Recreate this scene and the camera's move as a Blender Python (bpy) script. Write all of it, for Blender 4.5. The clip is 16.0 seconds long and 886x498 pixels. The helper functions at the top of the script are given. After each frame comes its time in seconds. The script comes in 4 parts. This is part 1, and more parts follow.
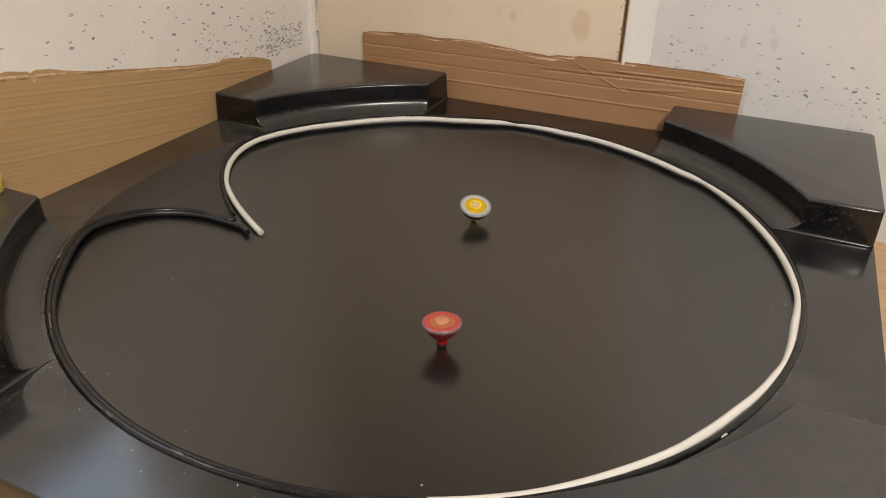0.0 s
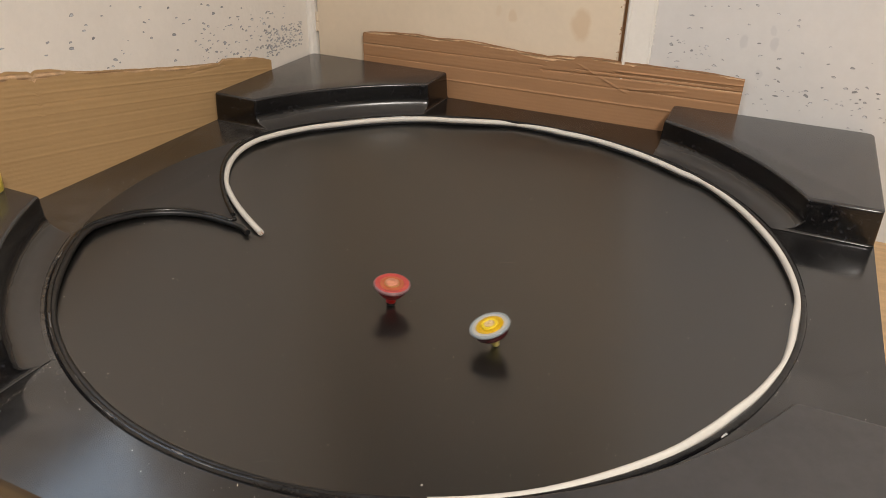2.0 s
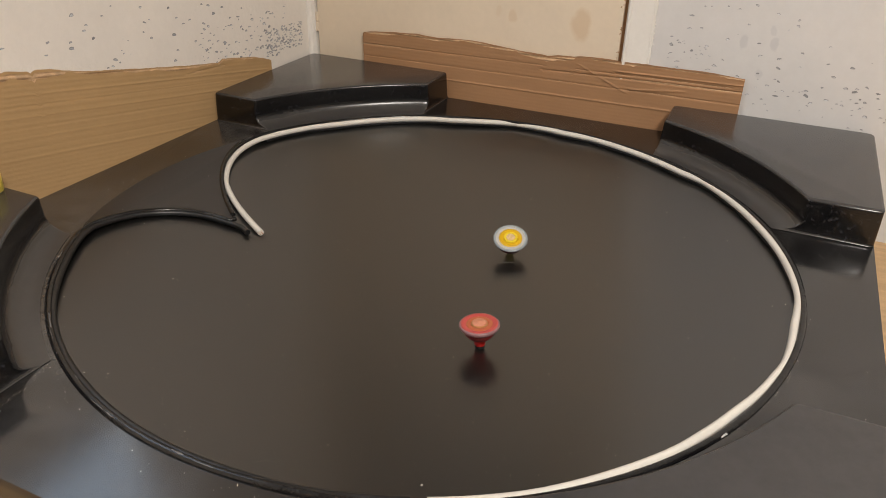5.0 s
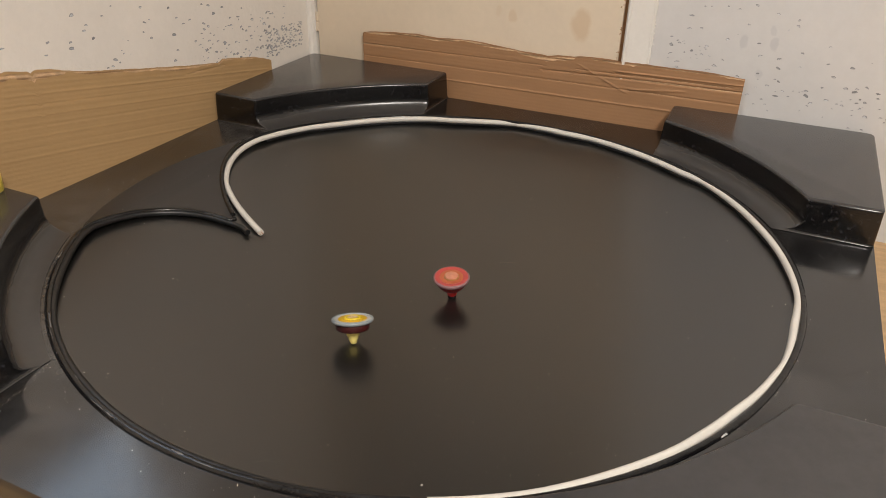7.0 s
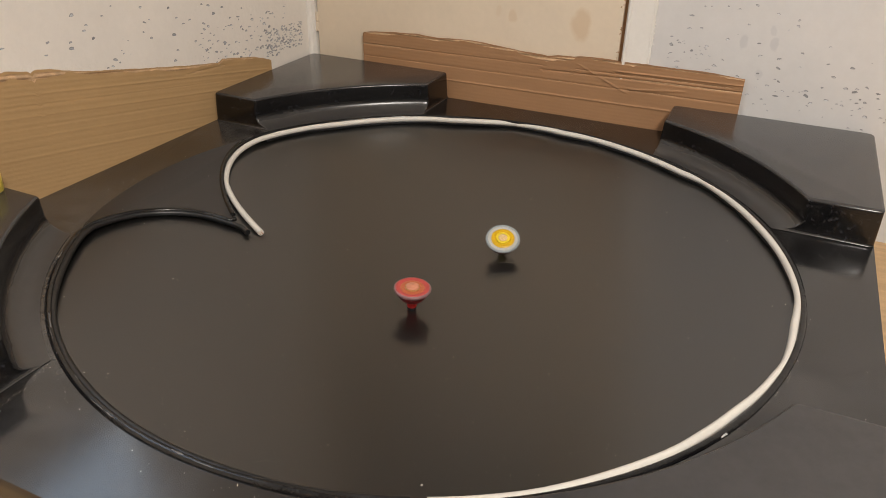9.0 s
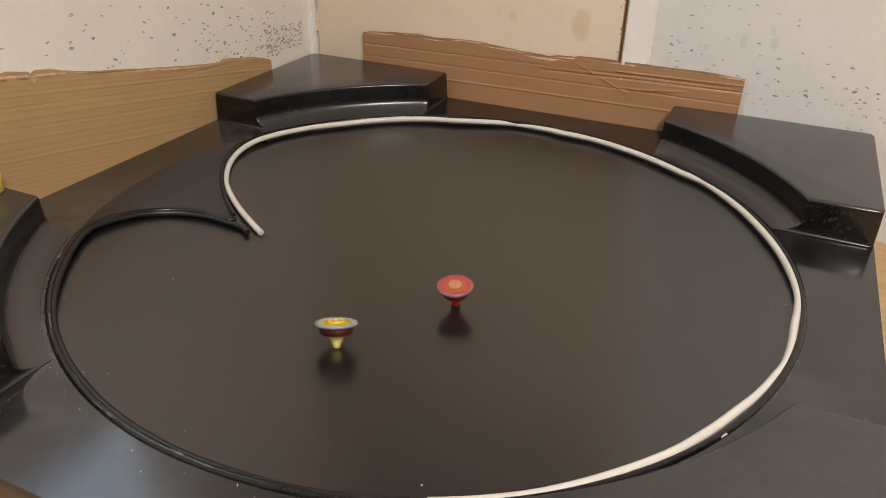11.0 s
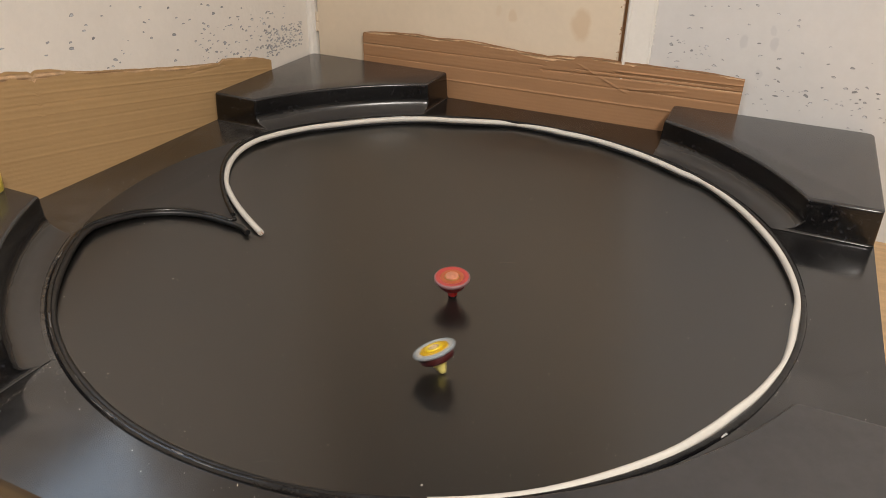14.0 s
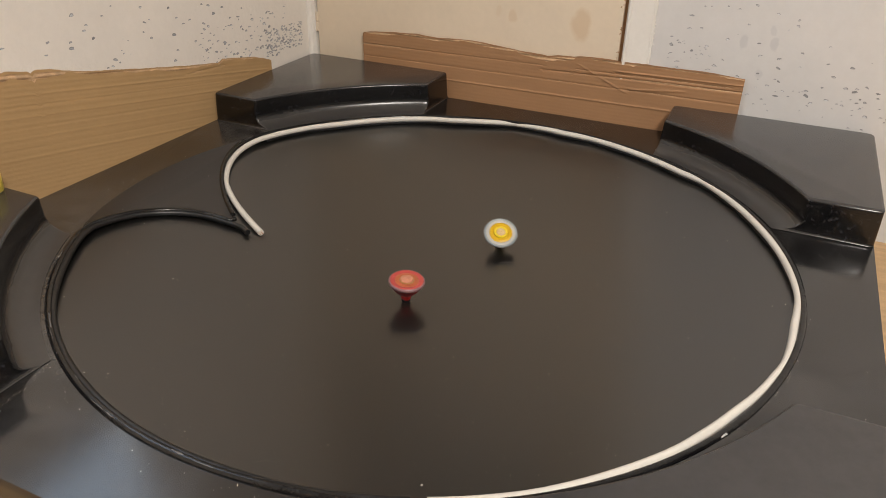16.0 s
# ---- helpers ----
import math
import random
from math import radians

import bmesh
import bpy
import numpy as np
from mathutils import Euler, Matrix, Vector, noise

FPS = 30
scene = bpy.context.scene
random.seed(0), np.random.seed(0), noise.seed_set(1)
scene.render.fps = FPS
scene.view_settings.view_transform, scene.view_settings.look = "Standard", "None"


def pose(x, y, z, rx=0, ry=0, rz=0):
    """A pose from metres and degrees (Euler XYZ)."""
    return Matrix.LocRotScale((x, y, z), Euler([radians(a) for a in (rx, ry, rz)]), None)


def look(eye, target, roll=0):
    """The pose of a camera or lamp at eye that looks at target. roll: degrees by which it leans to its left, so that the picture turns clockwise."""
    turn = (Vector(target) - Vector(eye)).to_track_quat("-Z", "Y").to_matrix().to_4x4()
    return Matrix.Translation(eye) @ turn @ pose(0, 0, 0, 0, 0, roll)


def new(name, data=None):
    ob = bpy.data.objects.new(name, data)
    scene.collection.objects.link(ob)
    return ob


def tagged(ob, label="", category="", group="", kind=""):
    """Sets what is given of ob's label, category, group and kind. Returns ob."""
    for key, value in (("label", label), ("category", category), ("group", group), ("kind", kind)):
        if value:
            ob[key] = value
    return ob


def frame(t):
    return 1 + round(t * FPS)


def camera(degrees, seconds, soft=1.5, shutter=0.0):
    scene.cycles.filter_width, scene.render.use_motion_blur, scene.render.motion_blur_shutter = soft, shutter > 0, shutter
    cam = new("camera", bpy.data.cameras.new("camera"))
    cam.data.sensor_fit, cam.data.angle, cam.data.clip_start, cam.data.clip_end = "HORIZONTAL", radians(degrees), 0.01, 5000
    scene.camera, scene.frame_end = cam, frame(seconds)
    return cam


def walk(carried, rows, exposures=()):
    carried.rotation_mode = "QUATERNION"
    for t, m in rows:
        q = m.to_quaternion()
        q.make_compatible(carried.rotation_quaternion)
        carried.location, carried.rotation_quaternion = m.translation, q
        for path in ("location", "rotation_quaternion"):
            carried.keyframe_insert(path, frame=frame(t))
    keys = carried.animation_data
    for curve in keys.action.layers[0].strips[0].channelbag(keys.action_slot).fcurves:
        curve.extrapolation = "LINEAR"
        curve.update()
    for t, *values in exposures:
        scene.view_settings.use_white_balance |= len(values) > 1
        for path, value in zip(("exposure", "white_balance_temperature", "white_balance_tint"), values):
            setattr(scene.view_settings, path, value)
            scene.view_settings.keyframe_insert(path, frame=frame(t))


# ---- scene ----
# ---- camera ----
cam = camera(62.23, 16.0, soft=0.8, shutter=0.3)
EYE = Vector((0.9328, -1.3449, 0.4681))
YAW, PITCH, ROLL = -24.446, -29.308, 0.996
AIM = EYE + Vector((math.sin(radians(YAW)) * math.cos(radians(PITCH)),
                    math.cos(radians(YAW)) * math.cos(radians(PITCH)), math.sin(radians(PITCH))))
walk(cam, [(0.0, look(EYE, AIM, ROLL)), (16.0, look(EYE, AIM, ROLL))], exposures=[(0.0, 0.0), (16.0, 0.0)])

# ---- light ----
world = bpy.data.worlds.new("sky")
scene.world = world
world.use_nodes = True
sky = world.node_tree.nodes.new("ShaderNodeTexSky")
sky.sky_type, sky.sun_disc = "NISHITA", False
sky.sun_elevation, sky.sun_rotation = radians(35), radians(200)
backdrop = world.node_tree.nodes["Background"]
backdrop.inputs["Strength"].default_value = 0.10
world.node_tree.links.new(sky.outputs["Color"], backdrop.inputs["Color"])

LAMP = (1.95, -1.95, 2.18)
bulb = new("ceiling_lamp_light", bpy.data.lights.new("ceiling_lamp_light", "AREA"))
bulb.data.shape, bulb.data.size = "DISK", 0.60
bulb.data.energy, bulb.data.color = 90.0, (1.0, 0.935, 0.865)
bulb.matrix_world = look(LAMP, (LAMP[0], LAMP[1], 0.0))

daylight = new("window_daylight", bpy.data.lights.new("window_daylight", "AREA"))
daylight.data.shape, daylight.data.size, daylight.data.size_y = "RECTANGLE", 0.52, 0.80
daylight.data.energy, daylight.data.color = 3.5, (0.74, 0.86, 1.0)
daylight.matrix_world = look((-0.03, -0.90, 0.90), (1.0, -0.90, 0.90))

# ---- sizes ----
SIDE = 1.10             # the square tray
FLOOR_Z = -0.14         # room floor; the tray's deck is z = 0
MID = Vector((0.55, -0.55, 0.0))
R_RIM = 0.4275 * SIDE   # round recess
BLOCK_A, BLOCK_H = 0.3235, 0.0503
R_BLOCK, R_COVE = 0.4645 * SIDE, 0.4325 * SIDE


def dish(x, y):
    """Height of the hollow playing surface, a shallow bowl."""
    return -0.0125 - 0.210 * (0.462 ** 2 - (x - MID.x) ** 2 - (y - MID.y) ** 2)


# ---- materials ----
def node(m, kind, **sets):
    n = m.node_tree.nodes.new(kind)
    for key, value in sets.items():
        n.inputs[key.replace("_", " ")].default_value = value
    return n


def material(name, colour, rough=0.5, metal=0.0, vary=0.15, scale=8.0, grain=0.0, grain_scale=300.0, spots=None,
             ior=1.5, stretch=(1, 1, 1), rough_vary=0.08, coat=0.0, fine=True):
    """Base colour varied at two scales, roughness varied, fine relief; spots: (colour, scale, threshold, softness) of blotches."""
    m = bpy.data.materials.new(name)
    m.use_nodes = True
    t = m.node_tree
    b = t.nodes["Principled BSDF"]
    b.inputs["Metallic"].default_value = metal
    b.inputs["IOR"].default_value = ior
    b.inputs["Coat Weight"].default_value = coat
    at = t.nodes.new("ShaderNodeTexCoord")
    mp = t.nodes.new("ShaderNodeMapping")
    mp.inputs["Scale"].default_value = stretch
    t.links.new(at.outputs["Object"], mp.inputs["Vector"])
    big = node(m, "ShaderNodeTexNoise", Scale=scale, Detail=4.0, Roughness=0.55)
    small = node(m, "ShaderNodeTexNoise", Scale=scale * 14, Detail=3.0, Roughness=0.6)
    for n in (big, small):
        t.links.new(mp.outputs["Vector"], n.inputs["Vector"])
    add = t.nodes.new("ShaderNodeMath")
    add.operation = "MULTIPLY_ADD"
    add.inputs[1].default_value = 0.4 if fine else 0.0
    t.links.new(small.outputs["Fac"], add.inputs[0])
    t.links.new(big.outputs["Fac"], add.inputs[2])
    ramp = t.nodes.new("ShaderNodeValToRGB")
    c = Vector(colour)
    ramp.color_ramp.elements[0].position, ramp.color_ramp.elements[1].position = 0.45, 0.95
    ramp.color_ramp.elements[0].color = (*(c * (1 - vary)), 1)
    ramp.color_ramp.elements[1].color = (*[min(0.95, v * (1 + vary)) for v in c], 1)
    t.links.new(add.outputs[0], ramp.inputs["Fac"])
    out = ramp.outputs["Color"]
    if spots:
        sc, ss, th, wide = spots
        sp = node(m, "ShaderNodeTexNoise", Scale=ss, Detail=2.0, Roughness=0.5)
        t.links.new(at.outputs["Object"], sp.inputs["Vector"])
        sr = t.nodes.new("ShaderNodeValToRGB")
        sr.color_ramp.elements[0].position, sr.color_ramp.elements[1].position = th, th + wide
        t.links.new(sp.outputs["Fac"], sr.inputs["Fac"])
        mix = t.nodes.new("ShaderNodeMix")
        mix.data_type = "RGBA"
        t.links.new(sr.outputs["Color"], mix.inputs["Factor"])
        t.links.new(out, mix.inputs[6])
        mix.inputs[7].default_value = (*sc, 1)
        out = mix.outputs[2]
    t.links.new(out, b.inputs["Base Color"])
    rr = t.nodes.new("ShaderNodeMapRange")
    rr.inputs["To Min"].default_value, rr.inputs["To Max"].default_value = max(0.02, rough - rough_vary), rough + rough_vary
    t.links.new(big.outputs["Fac"], rr.inputs["Value"])
    t.links.new(rr.outputs["Result"], b.inputs["Roughness"])
    if grain:
        g = node(m, "ShaderNodeTexNoise", Scale=grain_scale, Detail=3.0, Roughness=0.6)
        t.links.new(mp.outputs["Vector"], g.inputs["Vector"])
        bump = node(m, "ShaderNodeBump", Strength=grain, Distance=0.002)
        t.links.new(g.outputs["Fac"], bump.inputs["Height"])
        t.links.new(bump.outputs["Normal"], b.inputs["Normal"])
    return m


def glow(name, colour, strength):
    m = bpy.data.materials.new(name)
    m.use_nodes = True
    b = m.node_tree.nodes["Principled BSDF"]
    b.inputs["Base Color"].default_value = (*colour, 1)
    b.inputs["Emission Color"].default_value = (*colour, 1)
    b.inputs["Emission Strength"].default_value = strength
    return m


def pane_glass(name, tint):
    m = bpy.data.materials.new(name)
    m.use_nodes = True
    b = m.node_tree.nodes["Principled BSDF"]
    b.inputs["Base Color"].default_value = (*tint, 1)
    b.inputs["Transmission Weight"].default_value = 1.0
    b.inputs["Roughness"].default_value = 0.02
    b.inputs["IOR"].default_value = 1.45
    return m


WALL_WARM = material("warm_white_wall_paint", (0.80, 0.755, 0.70), 0.55, vary=0.05, scale=5, grain=0.42, grain_scale=150)
WALL_COOL = material("white_wall_paint", (0.63, 0.62, 0.61), 0.55, vary=0.05, scale=5, grain=0.22, grain_scale=110)
TRIM_WHITE = material("white_gloss_trim_paint", (0.80, 0.77, 0.72), 0.35, vary=0.05, scale=9, grain=0.12, grain_scale=90)
DOOR_CREAM = material("cream_door_paint", (0.72, 0.61, 0.475), 0.42, vary=0.05, scale=6, grain=0.1, grain_scale=120)


def stains(m, places, colour):
    """Dried blotches: (x, z, half width, half height, strength) on a face in the x-z plane."""
    t = m.node_tree
    b = t.nodes["Principled BSDF"]
    at = t.nodes.new("ShaderNodeTexCoord")
    wob = node(m, "ShaderNodeTexNoise", Scale=45.0, Detail=3.0)
    t.links.new(at.outputs["Object"], wob.inputs["Vector"])
    warp = t.nodes.new("ShaderNodeVectorMath")
    warp.operation = "MULTIPLY_ADD"
    warp.inputs[1].default_value = (0.016, 0.0, 0.016)
    t.links.new(wob.outputs["Color"], warp.inputs[0])
    t.links.new(at.outputs["Object"], warp.inputs[2])
    for x, z, w, h, strength in places:
        mp = t.nodes.new("ShaderNodeMapping")
        mp.inputs["Location"].default_value = (-(x + 0.008) / w, 0, -(z + 0.008) / h)
        mp.inputs["Scale"].default_value = (1 / w, 0, 1 / h)
        t.links.new(warp.outputs[0], mp.inputs["Vector"])
        ball = t.nodes.new("ShaderNodeVectorMath")
        ball.operation = "LENGTH"
        t.links.new(mp.outputs["Vector"], ball.inputs[0])
        edge = t.nodes.new("ShaderNodeMapRange")
        edge.inputs["From Min"].default_value, edge.inputs["From Max"].default_value = 1.1, 0.7
        edge.inputs["To Max"].default_value = strength
        t.links.new(ball.outputs["Value"], edge.inputs["Value"])
        mix = t.nodes.new("ShaderNodeMix")
        mix.data_type = "RGBA"
        t.links.new(edge.outputs["Result"], mix.inputs["Factor"])
        t.links.new(b.inputs["Base Color"].links[0].from_socket, mix.inputs[6])
        mix.inputs[7].default_value = (*colour, 1)
        t.links.new(mix.outputs[2], b.inputs["Base Color"])


stains(WALL_COOL, [(0.871, 0.174, 0.008, 0.014, 0.30), (0.911, 0.197, 0.006, 0.009, 0.25), (0.918, 0.176, 0.007, 0.012, 0.30), (0.904, 0.123, 0.006, 0.008, 0.25)], (0.42, 0.42, 0.45))
stains(DOOR_CREAM, [(0.588, 0.172, 0.020, 0.030, 0.55), (0.455, 0.176, 0.008, 0.014, 0.35), (0.425, 0.182, 0.006, 0.012, 0.2)], (0.60, 0.43, 0.26))
GAP_DARK = material("brown_gap_wood", (0.34, 0.19, 0.09), 0.8, vary=0.3, scale=30)
ROOM_PAINT = material("room_wall_paint", (0.24, 0.225, 0.21), 0.7, vary=0.06, scale=3, grain=0.2)
CEILING_PAINT = material("ceiling_paint", (0.74, 0.73, 0.71), 0.8, vary=0.04, scale=3, grain=0.2)
FLOOR_WOOD = material("light_wood_floor", (0.50, 0.33, 0.17), 0.45, vary=0.22, scale=6, grain=0.2, grain_scale=120, stretch=(1, 12, 1))
DECK_BLACK = material("black_moulded_plastic", (0.0065, 0.0063, 0.0066), 0.16, vary=0.5, scale=6, grain=0.012, grain_scale=500, ior=1.72,
                      spots=((0.026, 0.025, 0.025), 11.0, 0.46, 0.30), rough_vary=0.11)


def dusty(m, centre, radius, colour, scale):
    """A film of fallen dust, uneven, fading out from one spot."""
    t = m.node_tree
    b = t.nodes["Principled BSDF"]
    at = t.nodes.new("ShaderNodeTexCoord")
    far = t.nodes.new("ShaderNodeVectorMath")
    far.operation = "DISTANCE"
    far.inputs[1].default_value = centre
    t.links.new(at.outputs["Object"], far.inputs[0])
    fade = t.nodes.new("ShaderNodeMapRange")
    fade.interpolation_type = "SMOOTHSTEP"
    fade.inputs["From Min"].default_value, fade.inputs["From Max"].default_value = radius, radius * 0.35
    t.links.new(far.outputs["Value"], fade.inputs["Value"])
    n = node(m, "ShaderNodeTexNoise", Scale=scale, Detail=6.0, Roughness=0.65)
    t.links.new(at.outputs["Object"], n.inputs["Vector"])
    lift = t.nodes.new("ShaderNodeMapRange")
    lift.inputs["From Min"].default_value, lift.inputs["From Max"].default_value = 0.35, 0.65
    t.links.new(n.outputs["Fac"], lift.inputs["Value"])
    both = t.nodes.new("ShaderNodeMath")
    both.operation = "MULTIPLY"
    t.links.new(fade.outputs["Result"], both.inputs[0])
    t.links.new(lift.outputs["Result"], both.inputs[1])
    mix = t.nodes.new("ShaderNodeMix")
    mix.data_type = "RGBA"
    t.links.new(both.outputs[0], mix.inputs["Factor"])
    t.links.new(b.inputs["Base Color"].links[0].from_socket, mix.inputs[6])
    mix.inputs[7].default_value = (*colour, 1)
    t.links.new(mix.outputs[2], b.inputs["Base Color"])


def dust_and_sheen(m, colour, low_colour, low_top, scale, rougher):
    """Dust on faces that look up, thicker in the low hollow (below low_top), with their sheen painted into its colour.
    """
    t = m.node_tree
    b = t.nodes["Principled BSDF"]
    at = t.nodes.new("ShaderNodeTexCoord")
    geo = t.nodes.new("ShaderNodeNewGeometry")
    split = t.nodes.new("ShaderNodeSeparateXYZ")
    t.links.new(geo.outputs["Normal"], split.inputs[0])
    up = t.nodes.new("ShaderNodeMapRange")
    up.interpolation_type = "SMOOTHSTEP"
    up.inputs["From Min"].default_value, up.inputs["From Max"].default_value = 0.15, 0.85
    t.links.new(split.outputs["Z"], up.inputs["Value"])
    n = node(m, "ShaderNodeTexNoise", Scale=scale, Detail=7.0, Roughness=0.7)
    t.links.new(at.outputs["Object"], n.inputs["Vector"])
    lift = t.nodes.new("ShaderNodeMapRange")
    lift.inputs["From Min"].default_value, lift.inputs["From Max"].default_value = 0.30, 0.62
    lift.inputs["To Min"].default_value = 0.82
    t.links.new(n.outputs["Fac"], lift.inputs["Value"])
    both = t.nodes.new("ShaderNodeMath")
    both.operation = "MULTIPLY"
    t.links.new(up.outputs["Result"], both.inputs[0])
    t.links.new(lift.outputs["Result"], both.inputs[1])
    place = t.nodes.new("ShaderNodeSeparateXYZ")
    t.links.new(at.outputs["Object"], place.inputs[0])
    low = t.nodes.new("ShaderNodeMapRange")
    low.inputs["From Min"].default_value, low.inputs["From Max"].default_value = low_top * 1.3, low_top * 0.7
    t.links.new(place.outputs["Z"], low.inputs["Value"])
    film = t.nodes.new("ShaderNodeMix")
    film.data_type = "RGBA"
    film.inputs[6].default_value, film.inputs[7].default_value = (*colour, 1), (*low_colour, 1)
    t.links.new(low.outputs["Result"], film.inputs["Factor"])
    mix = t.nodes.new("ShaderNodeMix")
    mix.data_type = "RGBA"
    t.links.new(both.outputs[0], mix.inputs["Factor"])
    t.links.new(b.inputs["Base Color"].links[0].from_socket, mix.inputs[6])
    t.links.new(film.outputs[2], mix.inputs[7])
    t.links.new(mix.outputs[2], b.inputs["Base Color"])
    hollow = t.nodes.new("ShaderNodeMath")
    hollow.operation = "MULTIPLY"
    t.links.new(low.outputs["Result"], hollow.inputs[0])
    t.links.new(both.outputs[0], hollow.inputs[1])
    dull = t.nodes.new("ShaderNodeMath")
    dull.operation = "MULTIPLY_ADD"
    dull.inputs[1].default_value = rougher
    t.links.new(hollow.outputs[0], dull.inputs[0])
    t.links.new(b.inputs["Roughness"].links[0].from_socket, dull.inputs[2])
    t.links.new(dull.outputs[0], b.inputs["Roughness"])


dusty(DECK_BLACK, (0.10, -0.86, 0.0), 0.48, (0.060, 0.056, 0.053), 26.0)
dusty(DECK_BLACK, (0.10, -0.84, 0.0), 0.30, (0.070, 0.066, 0.062), 90.0)
dusty(DECK_BLACK, (0.07, -0.20, 0.0), 0.34, (0.085, 0.079, 0.074), 44.0)
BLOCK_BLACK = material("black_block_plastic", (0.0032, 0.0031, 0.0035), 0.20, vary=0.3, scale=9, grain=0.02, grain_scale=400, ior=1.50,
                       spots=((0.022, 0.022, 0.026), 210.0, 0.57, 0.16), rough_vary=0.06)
# dust, and a paler tone painted in for reflected light on upward faces
dust_and_sheen(BLOCK_BLACK, (0.040, 0.0385, 0.039), (0.050, 0.047, 0.045), 0.022, 48.0, 0.10)
PLAY_BLACK = material("black_satin_sheet", (0.0068, 0.0062, 0.0054), 0.285, vary=0.10, scale=5, ior=2.02, rough_vary=0.012, fine=False)
MATTE_BLACK = material("smooth_black_plastic", (0.020, 0.0185, 0.0185), 0.30, vary=0.04, scale=7, ior=1.55, rough_vary=0.01)
RUBBER = material("black_rubber", (0.006, 0.006, 0.0065), 0.20, vary=0.4, scale=30, grain=0.7, grain_scale=75, rough_vary=0.14)
# pale colour for worn streaks and for highlights painted on the seal
RUBBER_WORN_GLINT = material("worn_glint_rubber", (0.11, 0.108, 0.105), 0.35, vary=0.6, scale=140)
RUBBER_PLAIN = material("dull_black_rubber", (0.009, 0.009, 0.0095), 0.36, vary=0.4, scale=30, grain=0.2, grain_scale=90, rough_vary=0.10)
CABLE_WHITE = material("white_cable_sheath", (0.62, 0.59, 0.535), 0.42, vary=0.07, scale=22, grain=0.1, grain_scale=60)
COPPER = material("copper_wire", (0.55, 0.25, 0.12), 0.35, metal=0.8)
CHIP_GREY = material("bare_grey_plaster", (0.48, 0.49, 0.51), 0.8, vary=0.35, scale=60, grain=0.6, grain_scale=700)
pit = CHIP_GREY.node_tree
lone = pit.nodes.new("ShaderNodeNewGeometry")
tone = pit.nodes.new("ShaderNodeMapRange")
tone.inputs["To Min"].default_value, tone.inputs["To Max"].default_value = 0.55, 1.35
shade = pit.nodes.new("ShaderNodeVectorMath")
shade.operation = "SCALE"
pit.links.new(lone.outputs["Random Per Island"], tone.inputs["Value"])
pit.links.new(tone.outputs["Result"], shade.inputs["Scale"])
pit.links.new(pit.nodes["Principled BSDF"].inputs["Base Color"].links[0].from_socket, shade.inputs[0])
pit.links.new(shade.outputs[0], pit.nodes["Principled BSDF"].inputs["Base Color"])
# darker tone that paints the shade along each pit's upper edge
PIT_SHADE = material("pit_shade_grey", (0.27, 0.27, 0.275), 0.8, vary=0.3, scale=60)
CHIP_EDGE = material("flaked_white_paint", (0.80, 0.77, 0.72), 0.6, vary=0.1, scale=60)
DUST = material("pale_dust", (0.55, 0.52, 0.47), 0.8, vary=0.2, scale=80)
GLUE = material("clear_glue_blob", (0.62, 0.62, 0.62), 0.25, vary=0.15, scale=80)
SCUFF = material("grey_scuff", (0.17, 0.163, 0.155), 0.7, vary=0.3, scale=90)
WINDOW_GLASS = pane_glass("window_glass", (0.95, 0.97, 1.0))
ADDED_GLASS = material("dark_added_glass", (0.02, 0.016, 0.012), 0.12, vary=0.2, scale=5)
PALE_RIM = material("pale_grey_plastic", (0.42, 0.41, 0.385), 0.35, vary=0.10, scale=60)
GREY_RIM = material("blue_grey_plastic", (0.25, 0.28, 0.295), 0.30, vary=0.10, scale=60)
YELLOW = material("yellow_plastic", (0.56, 0.335, 0.005), 0.35, vary=0.08, scale=90)
YELLOW_PALE = material("bright_yellow_plastic", (0.72, 0.53, 0.03), 0.35, vary=0.06, scale=90)
TIP_YELLOW = material("pale_yellow_plastic", (0.78, 0.66, 0.20), 0.4, vary=0.08, scale=90)
MAROON = material("dark_red_metal", (0.052, 0.003, 0.003), 0.50, vary=0.2, scale=60)
CORE_TAN = material("tan_plastic", (0.58, 0.42, 0.22), 0.4, vary=0.08, scale=120)
RED = material("coral_red_plastic", (0.40, 0.060, 0.052), 0.35, vary=0.10, scale=60)
RED_RING = material("orange_red_plastic", (0.40, 0.105, 0.045), 0.38, vary=0.10, scale=80)
RED_BOWL = material("dark_red_plastic", (0.16, 0.004, 0.004), 0.5, vary=0.12, scale=60)
RED_DEEP = material("deep_red_plastic", (0.52, 0.008, 0.004), 0.45, vary=0.12, scale=60)
MAUVE = material("mauve_grey_plastic", (0.22, 0.115, 0.12), 0.35, vary=0.10, scale=60)
PEACH = material("peach_plastic", (0.52, 0.21, 0.125), 0.38, vary=0.06, scale=120)
OCHRE = material("ochre_ring_plastic", (0.36, 0.17, 0.06), 0.4, vary=0.08, scale=120)
TIP_BLACK = material("black_tip_plastic", (0.005, 0.004, 0.004), 0.75, vary=0.2, scale=90)
TUB_YELLOW = material("yellow_tub_plastic", (0.78, 0.62, 0.10), 0.4, vary=0.06, scale=20)
LAMP_GLOW = glow("lamp_diffuser", (1.0, 0.88, 0.74), 3.0)


